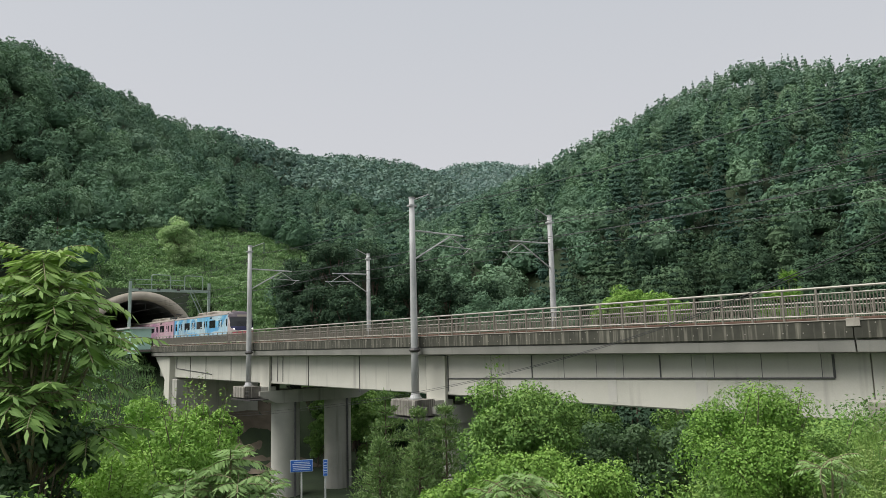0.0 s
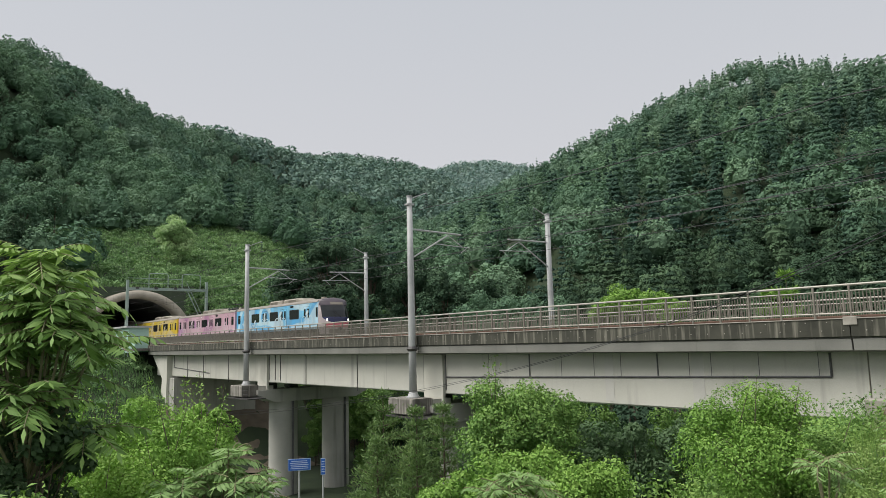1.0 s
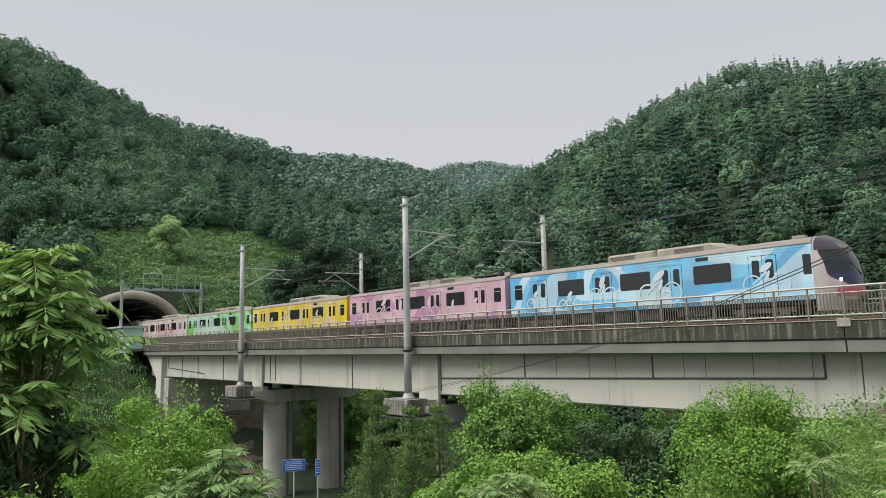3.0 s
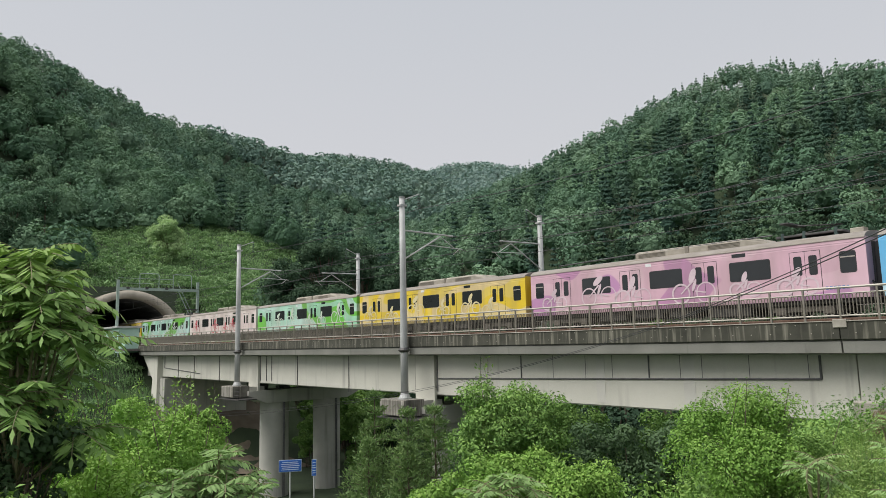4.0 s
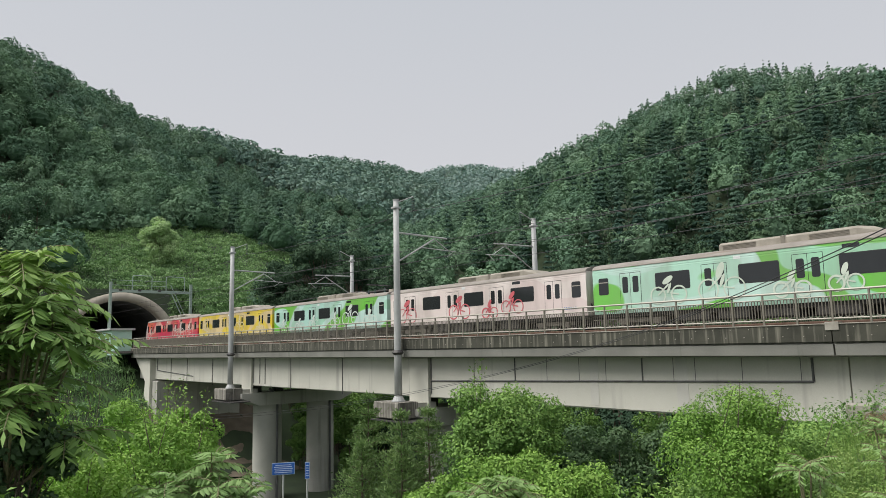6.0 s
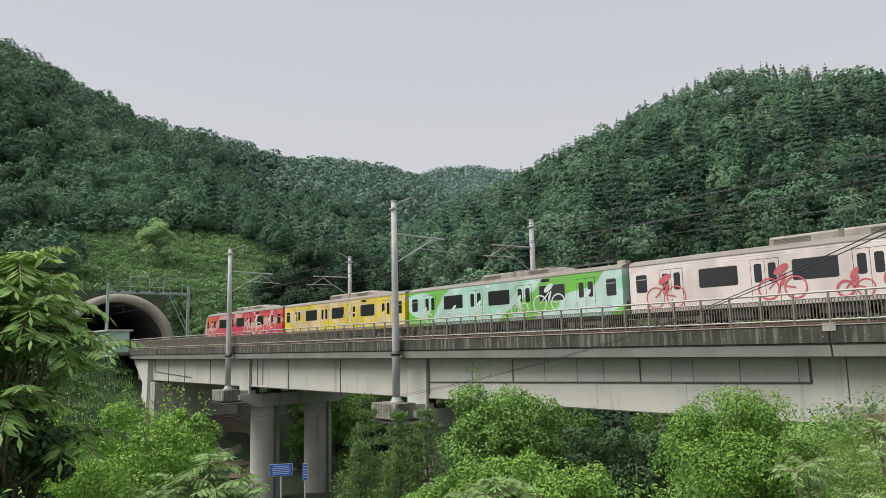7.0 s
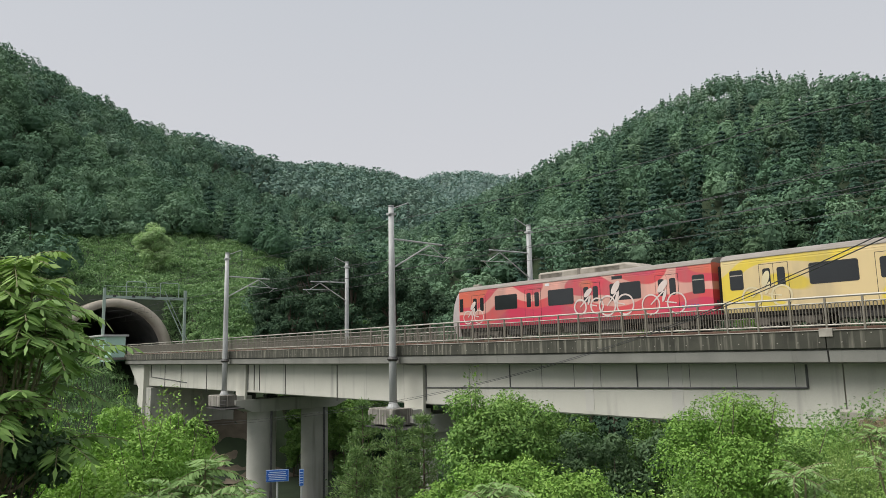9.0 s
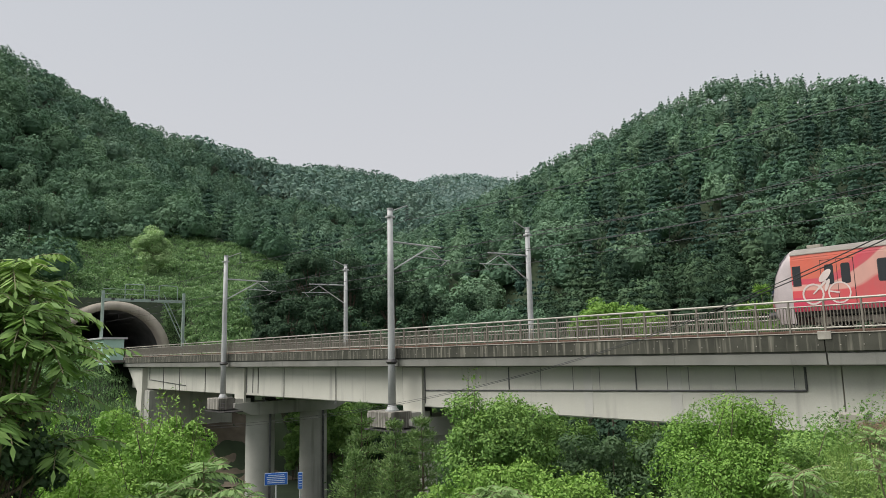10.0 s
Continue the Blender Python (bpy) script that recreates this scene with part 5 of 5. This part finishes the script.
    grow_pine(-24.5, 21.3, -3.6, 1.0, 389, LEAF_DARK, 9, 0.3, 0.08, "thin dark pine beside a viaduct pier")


plant_valley()


def plant_foreground():
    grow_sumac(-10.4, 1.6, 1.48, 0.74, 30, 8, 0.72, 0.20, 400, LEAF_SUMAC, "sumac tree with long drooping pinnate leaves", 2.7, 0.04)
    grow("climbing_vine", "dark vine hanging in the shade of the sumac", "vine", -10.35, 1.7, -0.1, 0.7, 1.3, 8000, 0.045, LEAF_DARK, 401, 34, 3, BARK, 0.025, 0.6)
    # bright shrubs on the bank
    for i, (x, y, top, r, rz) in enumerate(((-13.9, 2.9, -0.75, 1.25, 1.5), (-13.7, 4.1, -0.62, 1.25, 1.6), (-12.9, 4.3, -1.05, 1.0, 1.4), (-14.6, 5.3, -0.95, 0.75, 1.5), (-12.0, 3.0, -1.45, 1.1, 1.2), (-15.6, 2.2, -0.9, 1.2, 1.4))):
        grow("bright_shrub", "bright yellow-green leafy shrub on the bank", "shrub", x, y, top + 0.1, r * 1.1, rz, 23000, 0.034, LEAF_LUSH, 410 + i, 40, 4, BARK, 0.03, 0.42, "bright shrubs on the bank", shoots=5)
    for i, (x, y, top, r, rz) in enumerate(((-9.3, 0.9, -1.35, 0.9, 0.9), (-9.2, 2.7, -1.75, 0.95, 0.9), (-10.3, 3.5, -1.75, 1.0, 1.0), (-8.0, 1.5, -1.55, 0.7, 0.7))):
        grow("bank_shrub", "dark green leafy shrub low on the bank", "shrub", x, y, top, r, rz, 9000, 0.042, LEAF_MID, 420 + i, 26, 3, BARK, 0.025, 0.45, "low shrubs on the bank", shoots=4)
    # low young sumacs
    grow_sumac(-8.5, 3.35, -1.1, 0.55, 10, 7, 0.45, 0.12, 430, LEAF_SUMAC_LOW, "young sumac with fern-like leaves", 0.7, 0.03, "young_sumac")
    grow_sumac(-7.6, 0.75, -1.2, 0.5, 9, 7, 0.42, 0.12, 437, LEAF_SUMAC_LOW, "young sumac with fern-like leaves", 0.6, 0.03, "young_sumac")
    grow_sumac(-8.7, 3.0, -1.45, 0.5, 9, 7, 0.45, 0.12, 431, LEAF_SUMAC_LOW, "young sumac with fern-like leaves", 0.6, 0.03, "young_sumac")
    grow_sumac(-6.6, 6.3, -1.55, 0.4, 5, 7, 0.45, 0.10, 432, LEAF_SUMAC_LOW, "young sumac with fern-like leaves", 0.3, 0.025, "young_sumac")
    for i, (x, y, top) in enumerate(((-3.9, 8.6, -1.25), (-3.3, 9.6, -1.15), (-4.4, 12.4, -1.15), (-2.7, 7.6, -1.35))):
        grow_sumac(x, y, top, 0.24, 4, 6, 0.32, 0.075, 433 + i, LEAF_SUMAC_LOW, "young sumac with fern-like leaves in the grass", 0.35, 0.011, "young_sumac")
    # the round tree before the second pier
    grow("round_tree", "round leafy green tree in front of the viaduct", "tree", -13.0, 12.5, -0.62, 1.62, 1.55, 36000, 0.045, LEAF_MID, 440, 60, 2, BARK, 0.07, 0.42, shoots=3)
    # The neighbour's shade is also put into the leaf colour of these two.
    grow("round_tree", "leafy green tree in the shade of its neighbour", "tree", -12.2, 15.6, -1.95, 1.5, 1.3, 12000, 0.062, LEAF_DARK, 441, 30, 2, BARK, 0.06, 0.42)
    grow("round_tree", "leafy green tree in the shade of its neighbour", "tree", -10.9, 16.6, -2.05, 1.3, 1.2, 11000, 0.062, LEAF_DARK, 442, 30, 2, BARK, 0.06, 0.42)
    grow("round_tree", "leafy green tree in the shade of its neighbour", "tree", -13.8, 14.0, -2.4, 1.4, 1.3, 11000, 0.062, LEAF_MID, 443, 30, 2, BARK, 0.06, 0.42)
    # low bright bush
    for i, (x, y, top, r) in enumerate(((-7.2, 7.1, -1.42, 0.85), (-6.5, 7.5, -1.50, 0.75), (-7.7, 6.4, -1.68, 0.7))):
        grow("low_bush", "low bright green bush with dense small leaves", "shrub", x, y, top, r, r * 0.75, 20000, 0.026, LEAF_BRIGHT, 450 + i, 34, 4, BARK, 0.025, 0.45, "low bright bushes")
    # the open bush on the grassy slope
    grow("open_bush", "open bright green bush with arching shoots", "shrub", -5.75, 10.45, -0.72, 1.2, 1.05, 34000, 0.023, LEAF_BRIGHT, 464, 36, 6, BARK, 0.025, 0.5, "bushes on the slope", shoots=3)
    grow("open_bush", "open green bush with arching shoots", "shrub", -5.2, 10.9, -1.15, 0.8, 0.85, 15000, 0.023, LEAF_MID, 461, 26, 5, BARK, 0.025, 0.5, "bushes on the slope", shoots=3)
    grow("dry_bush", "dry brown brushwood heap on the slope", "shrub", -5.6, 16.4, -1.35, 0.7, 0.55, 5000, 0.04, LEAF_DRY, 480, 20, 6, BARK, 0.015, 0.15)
    rng = np.random.default_rng(9)
    # tall grass on the slope and over the bank
    p = np.stack([rng.uniform(-11, 2, 100000), rng.uniform(7.0, 24.0, 100000)], -1)
    a = np.degrees(np.arctan2(-p[:, 0], p[:, 1]))
    keep = (a > 8) & (a < 48) & (p[:, 0] > -9.5 + 0.12 * (p[:, 1] - 10))
    grow_grass("tall_grass", "tall bright green grass on the slope", LEAF_GRASS, p[keep], 0.21, 0.0055, 470)
    p = np.stack([rng.uniform(-22, -4, 26000), rng.uniform(0, 20, 26000)], -1)
    keep = np.hypot(p[:, 0], p[:, 1]) > 5.5
    grow_grass("bank_grass", "rank green grass and weeds on the bank", LEAF_MID, p[keep], 0.32, 0.009, 471)
    p = np.stack([rng.uniform(-104, -70, 18000), rng.uniform(10, 27, 18000)], -1)
    grow_grass("abutment_grass", "long grass on the bank below the tunnel", LEAF_MEADOW, p, 0.55, 0.05, 472)
    w = p[::90]
    w = np.concatenate([w, land(w[:, 0], w[:, 1])[:, None]], 1)
    grow_wood("abutment_weeds", "leafy weeds on the bank below the tunnel", LEAF_MEADOW, w, 1.0, 1.0, 90, 0.11, 478, dense=False)
    p = np.stack([rng.uniform(-178, -98, 62000), rng.uniform(14, 72, 62000)], -1)
    keep = ((meadow_reach(p[:, 0], p[:, 1]) < 1.6) | (p[:, 0] > -126)) & ~((np.abs(p[:, 1] - CENTRE_Y) < 8.8) & (p[:, 0] > PORTAL_X - 0.5))
    grow_grass("mown_slope_grass", "bright green grass and weeds over the tunnel", LEAF_MEADOW, p[keep], 0.42, 0.11, 473)
    steep = np.stack([rng.uniform(-122, -94, 28000), rng.uniform(41.0, 58, 28000)], -1)
    grow_grass("cutting_grass", "rank grass on the cutting beside the tunnel mouth", LEAF_MEADOW, steep, 0.45, 0.09, 477)
    w = p[keep][rng.random(int(keep.sum())) < 0.045]
    w = np.concatenate([w, land(w[:, 0], w[:, 1])[:, None]], 1)
    grow_wood("slope_weeds", "clumps of leafy weeds on the slope over the tunnel", LEAF_MEADOW, w, 1.0, 1.0, 42, 0.17, 474, dense=False)
    y, z = rng.uniform(40.2, 44.5, 420), rng.uniform(0.2, 9.2, 420)
    ok = np.hypot(y - CENTRE_Y, z - 0.5) > 9.0
    w = np.stack([rng.uniform(PORTAL_X - 0.2, PORTAL_X + 0.5, 420), y, z], -1)[ok]
    grow_wood("portal_creepers", "leafy creepers on the cut face beside the tunnel arch", LEAF_MEADOW, w, 0.8, 0.8, 90, 0.13, 479, dense=False)
    w = np.stack([rng.uniform(-10, 1, 850), rng.uniform(9, 24, 850)], -1)
    w = w[(w[:, 0] > -8.8 + 0.12 * (w[:, 1] - 10))]
    w = np.concatenate([w, land(w[:, 0], w[:, 1])[:, None]], 1)
    grow_wood("bank_weeds", "leafy weeds among tall grass on the slope", LEAF_GRASS, w, 0.27, 0.42, 170, 0.06, 475, dense=False)
    w = np.stack([rng.uniform(-24, -6, 700), rng.uniform(-1, 20, 700)], -1)
    w = w[np.hypot(w[:, 0], w[:, 1]) > 9.5]
    w = np.concatenate([w, land(w[:, 0], w[:, 1])[:, None]], 1)
    grow_wood("undergrowth", "low leafy undergrowth on the shaded bank", LEAF_MID, w, 0.6, 0.9, 190, 0.055, 476, dense=False)


plant_foreground()


# ---- small things ----
def build_sign(x, y, z, w, h, label):
    s = thing("road_sign", label, "sign")
    yaw = math.atan2(-x, y)
    s.matrix_world = Matrix.Translation((x, y, z)) @ Matrix.Rotation(yaw, 4, "Z")
    part("board", Shape().box(-w / 2, w / 2, -0.015, 0.015, -h / 2, h / 2, 0.004), SIGN_BLUE, s, "blue metal board")
    part("border", Shape().box(-w / 2 - 0.014, w / 2 + 0.014, 0.0, 0.012, -h / 2 - 0.014, h / 2 + 0.014), SIGN_WHITE, s)
    for i, (a, b) in enumerate(((-0.36, 0.36), (-0.42, 0.38), (-0.40, 0.42), (-0.38, 0.38), (-0.40, 0.40))):
        zz = h * (0.32 - 0.16 * i)
        part("text_bar", Shape().box(a * w, b * w, -0.021, -0.0155, zz - 0.011, zz + 0.011), SIGN_WHITE, s, "unreadable white text line")
    part("post", Shape().tube([(0, 0.05, h / 2), (0, 0.05, -4.4)], 0.035, 8), STEEL, s)


build_sign(-26.7, 13.7, -4.72, 0.86, 0.44, "blue notice board with white lines on a steel post")
build_sign(-26.3, 14.55, -4.85, 0.16, 0.62, "narrow blue marker board on a steel post")


def build_cables():
    """Two telephone cables strung across the view from bank to bank."""
    for dz in (0.0, -0.08):
        w = thing("telephone_cable", "thin dark telephone cable strung across the valley", "cable", "telephone cables")
        pts = [(2.5, 5.0, 2.1 + dz), (-2.4, 9.7, 1.62 + dz), (-3.8, 11.4, 1.5 + dz * 0.9), (-6.2, 13.6, 1.2 + dz * 0.8), (-11.0, 16.7, 0.4 + dz * 0.6), (-18.5, 19.6, -0.8 + dz * 0.5), (-26.7, 21.0, -2.05 + dz * 0.9), (-36.0, 21.7, -3.25 + dz * 1.6), (-48.0, 20.0, -4.5 + dz * 2.2), (-62, 17, -5.4 + dz * 2.5)]
        cu = bpy.data.curves.new("cable", "CURVE")
        cu.dimensions, cu.bevel_depth, cu.bevel_resolution, cu.resolution_u = "3D", 0.009, 1, 8
        sp = cu.splines.new("NURBS")
        sp.points.add(len(pts) - 1)
        for q, p in zip(sp.points, pts):
            q.co = (*p, 1)
        sp.use_endpoint_u, sp.order_u = True, 3
        cu.materials.append(WIRE)
        ob = new("cable", cu)
        ob.parent = w


build_cables()


def build_bare_bank():
    """Dry earth below the deck where nothing grows."""
    n, m = 12, 8
    v = []
    for i in range(n):
        for j in range(m):
            x, y = -86.0 + 15.0 * i / (n - 1) + 1.5 * math.sin(j * 1.9), 26.0 + 13.0 * j / (m - 1)
            v.append((x, y, float(land(x, y)) + 0.12 + 0.25 * math.sin(x * 1.7 + y) * math.sin(y * 1.3)))
    f = [(i * m + j, (i + 1) * m + j, (i + 1) * m + j + 1, i * m + j + 1) for i in range(n - 1) for j in range(m - 1)]
    ob = link("earth_bank", Shape().add(v, f), DRY_SOIL, smooth=True)
    tagged(ob, "bare brown earth bank below the abutment", "ground", kind="structure")


build_bare_bank()


def build_slope_block():
    b = thing("drain_block", "broken pale concrete drain block in the grass", "concrete block")
    z = -1.9
    part("slab", Shape().box(-7.3, -6.75, 18.5, 19.0, z - 0.6, z + 0.3, 0.03), CAPSTONE, b)
    part("channel", Shape().box(-6.7, -4.6, 18.5, 19.0, z - 0.6, z + 0.16, 0.03), STAINED, b)


build_slope_block()


def dress_girders():
    """Drain pipes, panel lines and conduits on the near face of the girders."""
    y = 27.47
    for x in (-80.0, -75.2, -68.4, -52.4, -44.6, -27.25, -19.27, -11.86):
        part("down_pipe", Shape().tube([(x, y, -0.75), (x, y, -3.3 if x < -40 else -2.12 + (x + 34.4) * 0.0222)], 0.032, 6), PIPE, viaduct, "dark down pipe")
    for x in (-59.2, -58.0, -57.0, -36.6, -35.4, -34.4):
        part("pier_pipe", Shape().tube([(x, y, -0.75), (x, y, -2.9)], 0.035, 6), PIPE, viaduct, "dark down pipe")
    for xa, za, xb, zb in ((-34.4, -2.12, -11.86, -1.62), (-84.5, -2.1, -73.5, -2.55)):
        part("conduit", Shape().tube([(xa, y, za), (xb, y, zb)], 0.045, 6), PIPE, viaduct, "dark cable conduit")
    part("conduit", Shape().tube([(-11.86, y, -1.62), (-11.86, y, -0.75)], 0.045, 6), PIPE, viaduct)
    part("conduit", Shape().tube([(-84.5, y, -2.1), (-84.5, y, -0.75)], 0.045, 6), PIPE, viaduct)
    for x in (-30.5, -25.0, -22.9, -21.3, -17.7, -16.67, -14.6, -12.3):
        part("panel_joint", Shape().box(x - 0.012, x + 0.012, 27.49, 27.505, -2.1 + (x + 34.4) * 0.0222, -0.74), PIPE, viaduct)
    for x, w in ((-17.3, 0.55), (-22.0, 0.5)):
        part("patch_strip", Shape().box(x - w / 2, x + w / 2, 27.485, 27.51, -2.95, -0.74), PATCH, viaduct)
    # form-tie plugs and short stubs along the parapet
    first = None
    for i in range(150):
        for dz in (0.34, 0.04):
            m = Matrix.Translation((-90 + i * 0.74 + (0.2 if dz > 0.2 else 0), NEAR_Y - 0.004, dz))
            if first is None:
                first = part("form_tie_plug", Shape().tube([(0, 0.01, 0), (0, -0.012, 0)], 0.020, 8), CAPSTONE, viaduct)
                first.matrix_local = m
            else:
                share(first, "form_tie_plug", m, viaduct)
    part("joint_cover", Shape().box(-10.8, -10.35, NEAR_Y - 0.04, NEAR_Y + 0.3, 0.22, 0.52, 0.02), CAPSTONE, viaduct, "pale joint cover")


dress_girders()


# ---- what moves ----
# the coupling behind the leading car, metres along the railway
PASSAGE = [(0.0, -102.3), (1.5, -68.05), (2.5, -45.0), (4.5, -0.42), (5.5, 22.4), (7.5, 67.8), (9.5, 113.4), (10.0, 124.8)]


def motions():
    for k, car in enumerate(cars):
        walk(car, [(t, pose(s + 10 - 20 * k, CAR_Y, RAIL_Z)) for t, s in PASSAGE])


motions()
